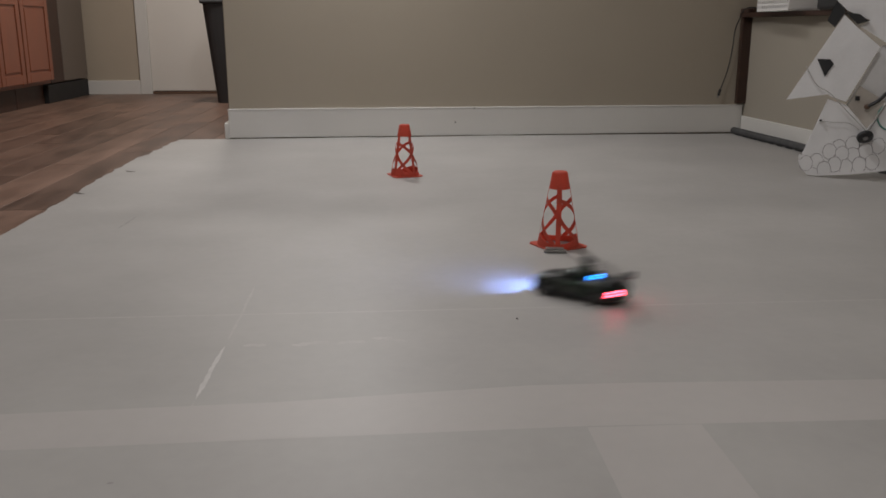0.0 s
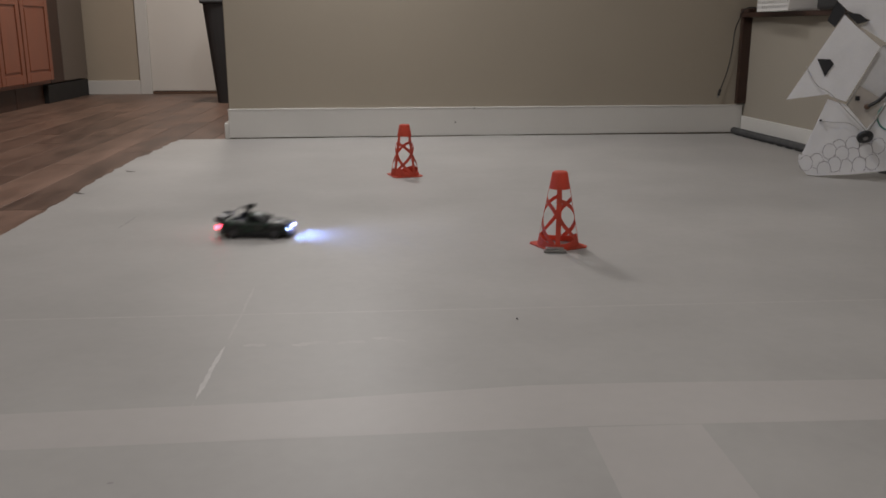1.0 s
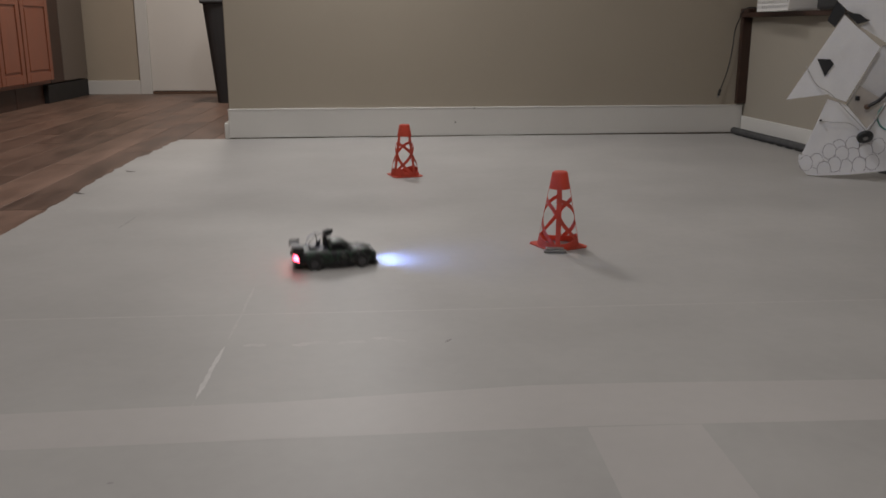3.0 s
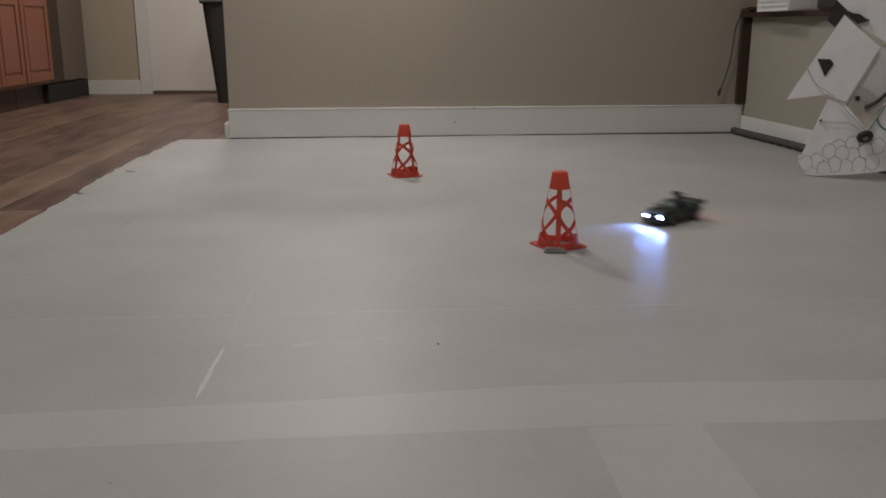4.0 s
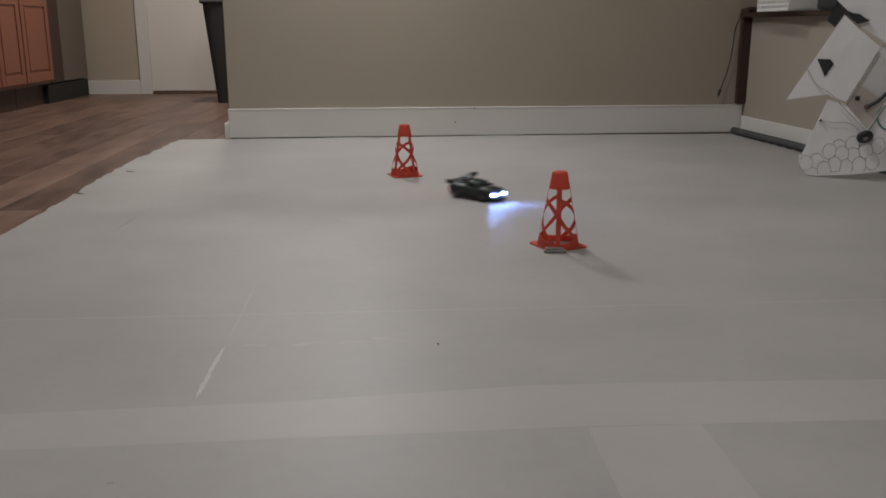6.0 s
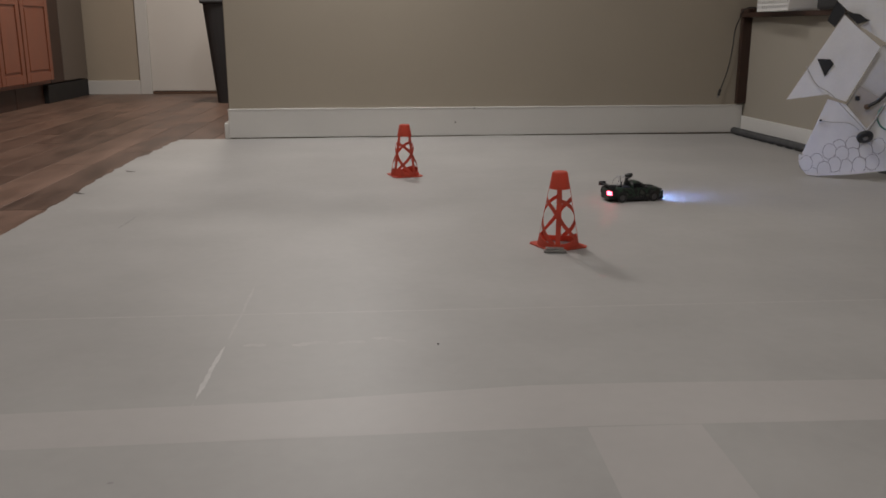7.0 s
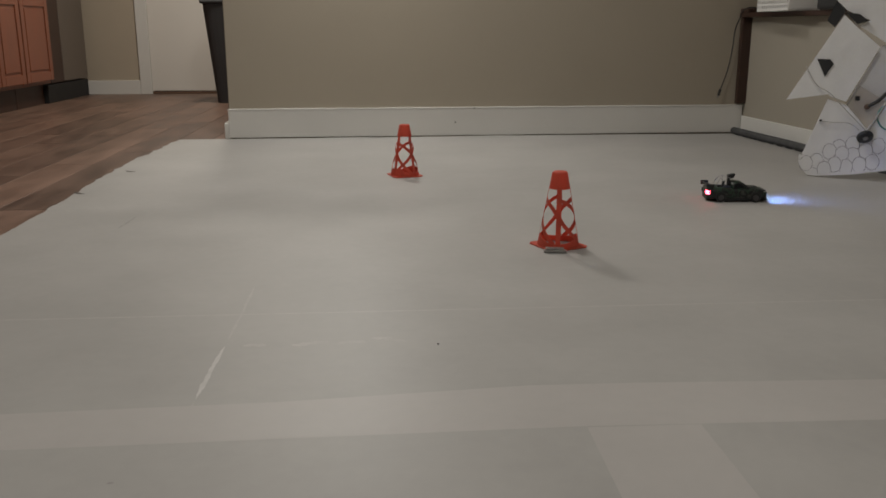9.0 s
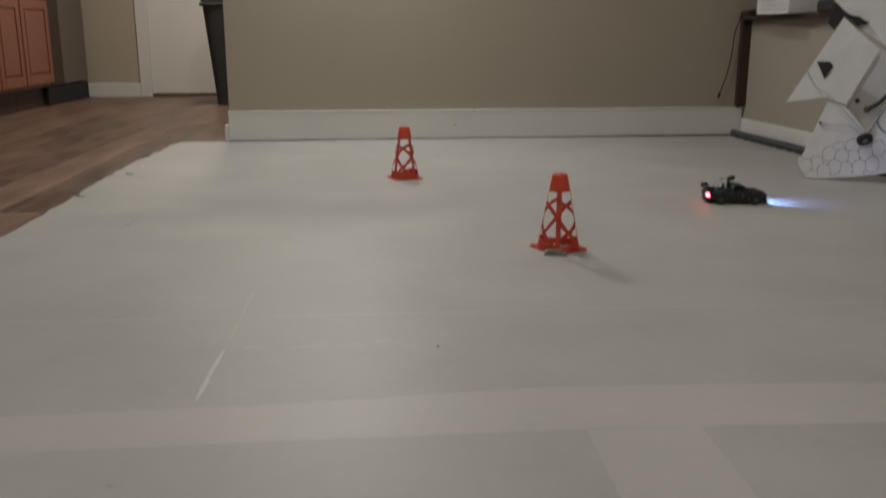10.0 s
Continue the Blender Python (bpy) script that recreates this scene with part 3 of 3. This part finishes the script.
# ---- foam board model plane ----
def model_plane():
    root = empty("model_plane", pose(1.474, 2.953, Z_SHEET + 0.003, 0, 0, -32))
    tagged(root, "white foam board model plane leaning on its nose, with pen-drawn scales", "model plane")
    low = [(0.043, 0.264), (-0.023, 0.068), (-0.038, 0.071), (-0.037, 0.045), (-0.024, 0.02), (-0.006, 0.002), (0.024, 0.0), (0.126, 0.012), (0.242, 0.034), (0.30, 0.046), (0.275, 0.33), (0.167, 0.171), (0.096, 0.249)]
    fin = part("lower_fin", slab(low, 0.006), M_FOAM, root, "white board with overlapping pen circles")
    part("side_panel", slab([(0.040, 0.262), (-0.026, 0.068), (0.02, 0.07), (0.09, 0.245)], 0.008), M_FOAM, root, at=pose(-0.004, 0.012, 0.002))
    part("left_wing", slab([(-0.095, 0.259), (0.062, 0.543), (0.10, 0.507), (0.022, 0.336), (0.045, 0.283)], 0.006), M_FOAM, root, at=pose(0, -0.006, 0, 0, 0, 0))
    part("front_panel", slab([(0.10, 0.507), (0.18, 0.44), (0.095, 0.259), (0.042, 0.276), (0.022, 0.336)], 0.008), M_FOAM, root, at=pose(0, -0.0085, 0))
    part("intake", slab([(-0.008, 0.399), (0.033, 0.398), (0.045, 0.383), (0.021, 0.341)], 0.003), M_BLACK, root, "black triangular opening", at=pose(0, -0.0115, 0))
    part("dark_hinge", slab([(0.010, 0.525), (0.034, 0.590), (0.063, 0.554), (0.035, 0.503)], 0.02), M_BLACK, root, at=pose(0, 0.002, 0))
    part("dark_hinge", slab([(0.065, 0.552), (0.108, 0.545), (0.137, 0.523), (0.104, 0.512)], 0.012), M_BLACK, root, at=pose(0, -0.012, 0))
    part("upper_panel", slab([(0.022, 0.60), (0.07, 0.556), (0.141, 0.525), (0.112, 0.507), (0.195, 0.453), (0.26, 0.50), (0.22, 0.66), (0.08, 0.68)], 0.008), M_FOAM, root, at=pose(0, 0.004, 0))
    part("inner_panel", slab([(0.096, 0.249), (0.18, 0.44), (0.26, 0.47), (0.265, 0.30), (0.167, 0.171)], 0.006), M_FOAM, root, at=pose(0, 0.03, 0))
    # added board whose tan colour stands for shade inside the cavity
    part("cavity_shade_board", slab([(0.100, 0.246), (0.130, 0.312), (0.214, 0.262), (0.190, 0.205), (0.167, 0.171)], 0.005), M_CAVITY_SHADE, root, "tan board standing for the shaded cavity", at=pose(0, 0.022, 0))
    part("arm_hub", lathe([(0.003, -0.006), (0.009, -0.004), (0.010, 0.002), (0.004, 0.006)], 14, axis="Y"), M_THRESH, root, "brown hub", at=pose(0.160, 0.012, 0.243))
    wheel = part("wheel", lathe([(0.006, -0.007), (0.020, -0.008), (0.026, -0.004), (0.026, 0.004), (0.020, 0.008), (0.006, 0.007)], 24, axis="Y"), M_BLACK, root, "black foam wheel", smooth=True, at=pose(0.166, -0.020, 0.146, 38, 0, 22))
    part("hub", lathe([(0.002, -0.010), (0.008, -0.009), (0.008, 0.009), (0.002, 0.010)], 16, axis="Y"), M_SILVER, wheel)
    part("landing_gear_leg", tube([(0.170, -0.006, 0.160), (0.217, -0.004, 0.258), (0.25, 0.02, 0.33)], 0.0035), M_WIRE, root)
    part("push_rod", tube(smooth_line([(-0.040, -0.02, 0.376), (-0.003, -0.022, 0.316), (0.044, -0.028, 0.287), (0.10, -0.024, 0.232), (0.168, -0.016, 0.164)], 5), 0.0013), M_WIRE, root, smooth=True)
    part("pull_wire", tube(smooth_line([(0.023, -0.006, 0.192), (0.06, -0.008, 0.188), (0.098, -0.008, 0.190), (0.125, -0.009, 0.182), (0.145, -0.01, 0.166)], 5), 0.0011), M_WIRE, root, smooth=True)
    part("control_horn", box(-0.004, 0.004, -0.012, 0.0, -0.003, 0.003, 0.001), M_BLACK, root, at=pose(0.022, -0.001, 0.193))
    part("control_arm", tube([(0.159, 0.012, 0.242), (0.19, 0.012, 0.262), (0.222, 0.012, 0.298)], 0.006), M_BLACK, root)
    part("servo", box(-0.007, 0.007, 0, 0.018, -0.007, 0.007, 0.001), M_BLACK, root, at=pose(0.128, 0.011, 0.270))
    ring = [(0.236 + 0.040 * math.cos(a), -0.0022, 0.215 + 0.044 * math.sin(a)) for a in [2 * math.pi * k / 40 for k in range(40)]]
    part("badge_ring", tube(ring, 0.0024, 6, closed=True), M_TEAL, fin, "teal printed ring")
    ring = [(0.240 + 0.012 * math.cos(a), -0.0015, 0.213 + 0.016 * math.sin(a)) for a in [2 * math.pi * k / 20 for k in range(20)]]
    part("badge_mark", tube(ring, 0.0012, 6, closed=True), M_TEAL, fin)
    # pen-drawn scales, row over row, each hiding the one behind
    scales = [(-0.012, 0.042), (0.048, 0.026), (0.080, 0.044), (0.116, 0.038), (0.157, 0.048), (0.196, 0.060), (0.022, 0.052),
              (0.100, 0.082), (0.060, 0.088), (0.134, 0.080), (0.172, 0.098), (0.130, 0.118), (0.208, 0.116), (0.088, 0.104)]
    rx, rz = 0.0215, 0.0265
    for i, (x, z) in enumerate(scales):
        run = []
        for k in range(61):
            a = 2 * math.pi * k / 60
            px, pz = x + rx * math.cos(a), z + rz * math.sin(a)
            hidden = any(((px - u) / rx) ** 2 + ((pz - w) / rz) ** 2 < 0.98 for u, w in scales[:i])
            hidden |= pz < 0.006 + max(0, (px - 0.024) * 0.15) or px < -0.032
            if not hidden:
                run.append((px, -0.0003, pz))
            if (hidden or k == 60) and len(run) > 2:
                part("pen_scale", tube(run, 0.0006, 5), M_PEN, fin)
            if hidden:
                run = []
    return root


model_plane()


# ---- toy drift car ----
def car_body():
    """Lofted shell; x points forward, origin on the ground."""
    bm = bmesh.new()
    st = [(-0.0965, 0.0200, 0.017, 0.036), (-0.0945, 0.0290, 0.013, 0.0415), (-0.089, 0.0360, 0.011, 0.043), (-0.080, 0.0390, 0.009, 0.0435), (-0.064, 0.0405, 0.008, 0.0440),
          (-0.045, 0.0405, 0.008, 0.0435), (-0.020, 0.0385, 0.007, 0.0420), (0.010, 0.0380, 0.007, 0.0415), (0.032, 0.0390, 0.008, 0.0425), (0.052, 0.0398, 0.008, 0.0422),
          (0.063, 0.0385, 0.008, 0.0412), (0.071, 0.0362, 0.007, 0.0394), (0.0760, 0.0338, 0.007, 0.0374), (0.0790, 0.0312, 0.007, 0.0352)]
    rings = []
    for x, w, z0, z1 in st:
        h = z1 - z0
        half = [(0.0, z0), (w * 0.86, z0), (w * 0.97, z0 + h * 0.12), (w, z0 + h * 0.40), (w * 0.985, z0 + h * 0.68), (w * 0.90, z0 + h * 0.90), (w * 0.72, z0 + h * 0.98), (0.0, z1)]
        ring = half + [(-y, z) for y, z in half[-2:0:-1]]
        rings.append([bm.verts.new((x, y, z)) for y, z in ring])
    for a, b in zip(rings, rings[1:]):
        for k in range(len(a)):
            bm.faces.new((a[k], a[(k + 1) % len(a)], b[(k + 1) % len(a)], b[k]))
    bm.faces.new(rings[0][::-1])
    bm.faces.new(rings[-1])
    return bm


def car_cabin():
    bm = bmesh.new()
    st = [(0.0355, 0.0270, 0.0405), (0.0245, 0.0275, 0.0510), (0.012, 0.0270, 0.0585), (-0.004, 0.0268, 0.0602), (-0.0175, 0.0265, 0.0590), (-0.0192, 0.0255, 0.0565)]
    rings = []
    for x, w, z in st:
        half = [(0.0330, 0.036), (w + 0.002, (z + 0.036) / 2 + 0.004), (w * 0.86, z - 0.002), (w * 0.6, z), (0.0, z + 0.0005)]
        ring = half + [(-y, q) for y, q in half[-2::-1]]
        rings.append([bm.verts.new((x, y, q)) for y, q in ring])
    for a, b in zip(rings, rings[1:]):
        for k in range(len(a) - 1):
            bm.faces.new((a[k], a[k + 1], b[k + 1], b[k]))
        bm.faces.new((a[-1], a[0], b[0], b[-1]))
    bm.faces.new(rings[0][::-1])
    bm.faces.new(rings[-1])
    return bm


def toy_car():
    root = empty("toy_car")
    tagged(root, "dark green camouflage toy drift car with glowing lights, camera mast", "toy car")
    body = part("body", car_body(), M_CARBODY, root, smooth=True)
    part("cabin", car_cabin(), M_CARBODY, root, smooth=True)
    part("windscreen", slab([(-0.022, 0.0), (0.022, 0.0), (0.0195, 0.0225), (-0.0195, 0.0225)], 0.0008), M_GLASS, root, "smoked windscreen", at=pose(0.0362, 0, 0.0420, -54, 0, 90))
    for s in (1, -1):
        part("side_window", slab([(-0.013, 0.0), (0.020, 0.0), (0.008, 0.0115), (-0.013, 0.0125)], 0.0008), M_GLASS, root, "smoked side window", at=pose(0.0, s * 0.0312 - 0.0004, 0.0425, s * 13, 0, 0))
        part("side_skirt", box(-0.035, 0.035, s * 0.0365 - 0.0028, s * 0.0365 + 0.0028, 0.004, 0.0105, 0.001), M_BLACK, root)
        part("mirror", box(0.022, 0.028, s * 0.0395 - 0.0045, s * 0.0395 + 0.0045, 0.0415, 0.0465, 0.0015), M_BLACK, root)
        part("door_line", box(-0.0206, -0.0198, s * 0.0387 - 0.0006, s * 0.0387 + 0.0006, 0.012, 0.036), M_BLACK, body)
        part("side_decal", box(-0.012, 0.020, s * 0.0384 - 0.0004, s * 0.0384 + 0.0004, 0.0125, 0.0142), M_RIM, body, "grey row of small marks")
    for x in (0.053, -0.053):
        for s in (1, -1):
            arch = part("wheel_arch", lathe([(0.0155, -0.0010), (0.0168, -0.0010), (0.0168, 0.0010), (0.0155, 0.0010)], 24, axis="Y"), M_BLACK, root, at=pose(x, s * 0.0402, 0.0155))
            wheel = empty("wheel", pose(x, s * 0.0355, 0.0135))
            wheel.parent = root
            part("tyre", lathe([(0.009, -0.006), (0.0125, -0.006), (0.0135, -0.0045), (0.0135, 0.0045), (0.0125, 0.006), (0.009, 0.006)], 24, axis="Y"), M_TYRE, wheel)
            rim = bmesh.new()
            lathe([(0.0075, -0.0064), (0.0092, -0.0062), (0.0092, 0.0062), (0.0075, 0.0064)], 20, rim, axis="Y")
            part("rim", rim, M_RIM, wheel)
            for k in range(5):
                part("spoke", box(-0.0009, 0.0009, -0.0068, 0.0068, 0.0, 0.0085), M_RIM, wheel, at=pose(0, 0, 0, 0, 72 * k, 0))
    part("front_splitter", box(0.072, 0.0940, -0.0285, 0.0285, 0.0035, 0.0058, 0.001), M_BLACK, root)
    part("nose_panel", box(0.0780, 0.0855, -0.0170, 0.0170, 0.0165, 0.0325, 0.0030), M_CARBODY, root)
    part("front_bumper", box(0.0770, 0.0910, -0.0300, 0.0300, 0.0060, 0.0110, 0.0024), M_CARBODY, root)
    part("hood_lip", box(0.0740, 0.0855, -0.0295, 0.0295, 0.0318, 0.0356, 0.0018), M_CARBODY, root)
    part("front_grille", box(0.0850, 0.0870, -0.0160, 0.0160, 0.0120, 0.0210, 0.0008), M_BLACK, root)
    part("rear_diffuser", box(-0.0945, -0.080, -0.028, 0.028, 0.006, 0.014, 0.001), M_BLACK, root)
    part("hood_vent", box(0.046, 0.062, -0.013, 0.013, 0.0415, 0.0440, 0.0008), M_BLACK, root)
    # lights
    for s in (1, -1):
        # added tube, there to narrow the headlight's beam
        beam_tube = part("headlight_beam_tube", lathe_beam_tube(), M_BLACK, root, at=pose(0.0812, s * 0.0242, 0.0240, 0, 4.0, s * 2))
        face = bmesh.new()
        bmesh.ops.create_circle(face, cap_ends=True, segments=10, radius=0.0050, matrix=pose(0, 0, 0, 0, 90, 0))
        part("headlight", face, M_HEAD, beam_tube, "glowing white headlight", at=pose(0.0012, 0, 0))
        # added glow so the recessed headlight looks bright from the side
        rg = [(0.0058, 0.0044 * math.cos(2 * math.pi * k / 24), 0.0044 * math.sin(2 * math.pi * k / 24)) for k in range(24)]
        part("added_glow_ring", tube(rg, 0.0009, 6, closed=True), M_ADDED_GLOW, beam_tube, "added glowing ring that brightens the headlight")
        part("fender_nose", box(0.0780, 0.0870, s * 0.0318 - 0.0016, s * 0.0318 + 0.0016, 0.0080, 0.0310, 0.0012), M_CARBODY, root)
        tail = part("taillight", box(-0.002, 0.002, -0.0098, 0.0098, -0.0058, 0.0058, 0.0003), M_GLASS, root, "dark red taillight housing", at=pose(-0.0912, s * 0.0302, 0.0280, 0, 0, -s * 36))
        for z in (-0.0031, 0.0031):
            part("light_bar", box(-0.0022, -0.0016, -0.0080, 0.0080, z - 0.0017, z + 0.0017), M_TAIL, tail, "glowing red light bar")
    # rear wing
    for s in (1, -1):
        part("wing_strut", box(-0.086, -0.078, s * 0.020 - 0.001, s * 0.020 + 0.001, 0.041, 0.0475), M_BLACK, root)
        part("wing_endplate", box(-0.099, -0.076, s * 0.0385 - 0.001, s * 0.0385 + 0.001, 0.041, 0.0545, 0.0006), M_BLACK, root)
    part("wing_blade", box(-0.012, 0.010, -0.0372, 0.0372, -0.001, 0.001, 0.0006), M_BLACK, root, at=pose(-0.087, 0, 0.0492, 0, 10, 0))
    # open bay with electronics, mast and camera
    part("bay_floor", box(-0.060, -0.019, -0.022, 0.022, 0.0415, 0.0440, 0.001), M_BOARD, root)
    part("battery", box(-0.062, -0.047, -0.020, -0.006, 0.0430, 0.0480, 0.0015), M_BLACK, root)
    part("camera_mast", box(-0.0275, -0.0195, -0.0065, 0.0065, 0.0456, 0.0690, 0.0012), M_BLACK, root)
    cm = part("camera_box", box(-0.0085, 0.0085, -0.0085, 0.0085, -0.0065, 0.0065, 0.0016), M_BLACK, root, at=pose(-0.018, 0, 0.0745, 0, -18, 0))
    part("lens", lathe([(0.001, 0.0), (0.0045, 0.0), (0.0045, 0.005), (0.0030, 0.0058), (0.001, 0.006)], 16, axis="X"), M_GLASS, cm, at=pose(0.0082, 0, 0.0005))
    for s in (1, -1):
        pts = smooth_line([(-0.021, s * 0.008, 0.070), (-0.036, s * 0.013, 0.0735), (-0.050, s * 0.016, 0.070), (-0.060, s * 0.018, 0.058), (-0.064, s * 0.019, 0.044)], 4)
        part("cage_wire", tube(pts, 0.0008, 6), M_CAGE, root)
    part("cage_wire", tube([(-0.050, -0.016, 0.070), (-0.050, 0.016, 0.070)], 0.0008, 6), M_CAGE, root)
    part("antenna", tube([(-0.040, 0.004, 0.046), (-0.042, 0.005, 0.068), (-0.044, 0.006, 0.074)], 0.0008, 6), M_BLACK, root)
    led_board = part("led_board", box(-0.001, 0.001, -0.013, 0.013, 0.0, 0.020, 0.0004), M_BOARD, root, at=pose(-0.040, 0.006, 0.0385, 0, 12, -30))
    part("blue_light", box(-0.0014, -0.0008, -0.0088, 0.0088, 0.0098, 0.0118), M_BLUE, led_board, "glowing blue light bar")
    part("blue_light", box(-0.0014, -0.0008, -0.0088, 0.0088, 0.0052, 0.0070), M_BLUE, led_board, "glowing blue light bar")
    root.scale = (0.965, 0.965, 0.965)
    return root


def lathe_beam_tube():
    bm = bmesh.new()
    n = 20
    prof = [(0.0050, -0.001), (0.0052, 0.0072), (0.0061, 0.0072), (0.0061, -0.001)]
    rings = [[bm.verts.new((x, r * math.cos(2 * math.pi * k / n), r * math.sin(2 * math.pi * k / n))) for k in range(n)] for r, x in prof]
    for a, b in zip(rings, rings[1:] + rings[:1]):
        for k in range(n):
            bm.faces.new((a[k], a[(k + 1) % n], b[(k + 1) % n], b[k]))
    return bm


car = toy_car()

# ---- small marks on the sheet ----
cr = bmesh.new()
bmesh.ops.create_icosphere(cr, subdivisions=2, radius=0.0018)
for v in cr.verts:
    v.co *= 1 + 0.3 * noise.noise(v.co * 400)
    v.co.z *= 0.7
crumb = tagged(part("crumb", cr, M_CRUMB), "tiny dark crumb lying on the white sheet", "crumb")


def mark(name, points, r, mat, label, category):
    """A flat mark of uneven width pressed into the sheet."""
    pts = smooth_line([(x, y, Z_SHEET + 0.00015) for x, y in points], 14)
    bm = bmesh.new()
    prev = None
    for i, p in enumerate(pts):
        d = (pts[min(i + 1, len(pts) - 1)] - pts[max(i - 1, 0)]).normalized()
        side = Vector((-d.y, d.x, 0))
        taper = min(1, 4 * (i + 0.3) / len(pts), 4 * (len(pts) - i - 0.7) / len(pts))
        w1 = r * taper * (0.75 + 0.7 * noise.noise(p * 130))
        w2 = r * taper * (0.75 + 0.7 * noise.noise(p * 130 + Vector((7, 3, 1))))
        pair = (bm.verts.new(p + side * w1), bm.verts.new(p - side * w2))
        if prev:
            bm.faces.new((prev[0], prev[1], pair[1], pair[0]))
        prev = pair
    return tagged(part(name, bm, mat), label, category, kind="structure")


# flat strip; the crease's highlight is painted as a paler colour
mark("crease", [(-0.272, 1.16), (-0.271, 1.26), (-0.268, 1.37)], 0.0046, M_CREASE_HIGHLIGHT, "crease in the white sheet, its highlight painted pale", "crease")
mark("crease", [(-0.273, 1.02), (-0.272, 1.08), (-0.272, 1.155)], 0.0018, M_STRIP, "faint crease in the white sheet", "crease")
mark("crease", [(-0.268, 1.40), (-0.267, 1.52), (-0.268, 1.72)], 0.0034, M_SEAM_HIGHLIGHT, "faint crease in the white sheet", "crease")
for x, y in ((-0.957, 3.710), (-0.925, 3.210), (-0.963, 2.778)):
    mark("tear", [(x - 0.022, y + 0.020), (x, y), (x + 0.020, y - 0.008)], 0.010, M_TEAR, "short dark tear near the ragged sheet edge", "tear")
# flat pale marks painted in for highlights on slight wrinkles
for smear in ([(-0.16, 1.368), (-0.13, 1.374), (-0.10, 1.384)], [(-0.085, 1.372), (-0.06, 1.378), (-0.035, 1.374)], [(-0.03, 1.394), (0.00, 1.390), (0.03, 1.374)], [(-0.24, 1.370), (-0.22, 1.372), (-0.20, 1.371)]):
    mark("smear", smear, 0.0085, M_SEAM_HIGHLIGHT, "painted pale highlight of a wrinkle in the white sheet", "smear")
mark("scuff", [(-0.697, 2.26), (-0.692, 2.34), (-0.690, 2.42)], 0.004, M_SCUFF, "faint grey scuff on the white sheet", "scuff")
mark("scuff", [(1.075, 3.265), (1.09, 3.262), (1.108, 3.255)], 0.0035, M_SCUFF, "faint grey scuff on the white sheet", "scuff")
mark("scuff", [(-0.325, 0.928), (-0.321, 0.929), (-0.317, 0.928)], 0.0022, M_SCUFF, "small grey spot on the white sheet", "scuff")
for x, z in ((0.330, 0.072), (0.420, 0.138)):
    bm = bmesh.new()
    bmesh.ops.create_icosphere(bm, subdivisions=2, radius=0.0028)
    for v in bm.verts:
        v.co.y *= 0.3
        v.co.x *= 1.5
    tagged(part("speck", bm, M_TEAR, at=SKEW @ pose(x, Y_NORTH - 0.0165 - (0.002 if z > 0.13 else 0), z)), "dark speck on the white baseboard", "speck", kind="structure")

# ---- floor planks ----
def planks():
    w, gap = 0.1575, 0.0012
    meshes = {}
    rng = random.Random(5)
    for i in range(-12, 22):
        x0 = -1.125 + i * w
        if x0 + w < X_WEST:
            continue
        y = -1.6 + rng.random() * 1.2 - 1.2
        if i == 0:
            y = 2.55 - 1.22 * 4
        if i == 1:
            y = 3.95 - 1.22 * 5
        while y < Y_FAR + 0.1:
            L = 1.22
            a, b = max(y, Y_SOUTH), min(y + L, Y_FAR + 0.1)
            y += L
            if b - a < 0.02:
                continue
            key = round(b - a, 3)
            if key not in meshes:
                bm = box(gap / 2, w - gap / 2, gap / 2, b - a - gap / 2, -0.0075, 0, 0.0008, segs=1)
                me = bpy.data.meshes.new("plank")
                bm.to_mesh(me)
                bm.free()
                me.materials.append(M_PLANK)
                meshes[key] = me
            ob = new("plank", meshes[key])
            ob.parent = floor_ob
            ob.matrix_basis = pose(x0, a, 0)


planks()


# ---- motion ----
def motions():
    walk(car, [(t, pose(x, y, Z_SHEET + 0.001, 0, 0, a)) for t, x, y, a in CAR_ROWS])
    p0, p1 = pose(0.228, 1.474, Z_SHEET + 0.002), pose(0.080, 1.354, Z_SHEET + 0.002, 0, 0, 100)
    walk(crumb, [(0.0, p0), (2.7, p0), (2.8, p0), (2.9, pose(0.16, 1.42, Z_SHEET + 0.002, 0, 0, 50)), (3.1, p1), (10.0, p1)])


motions()
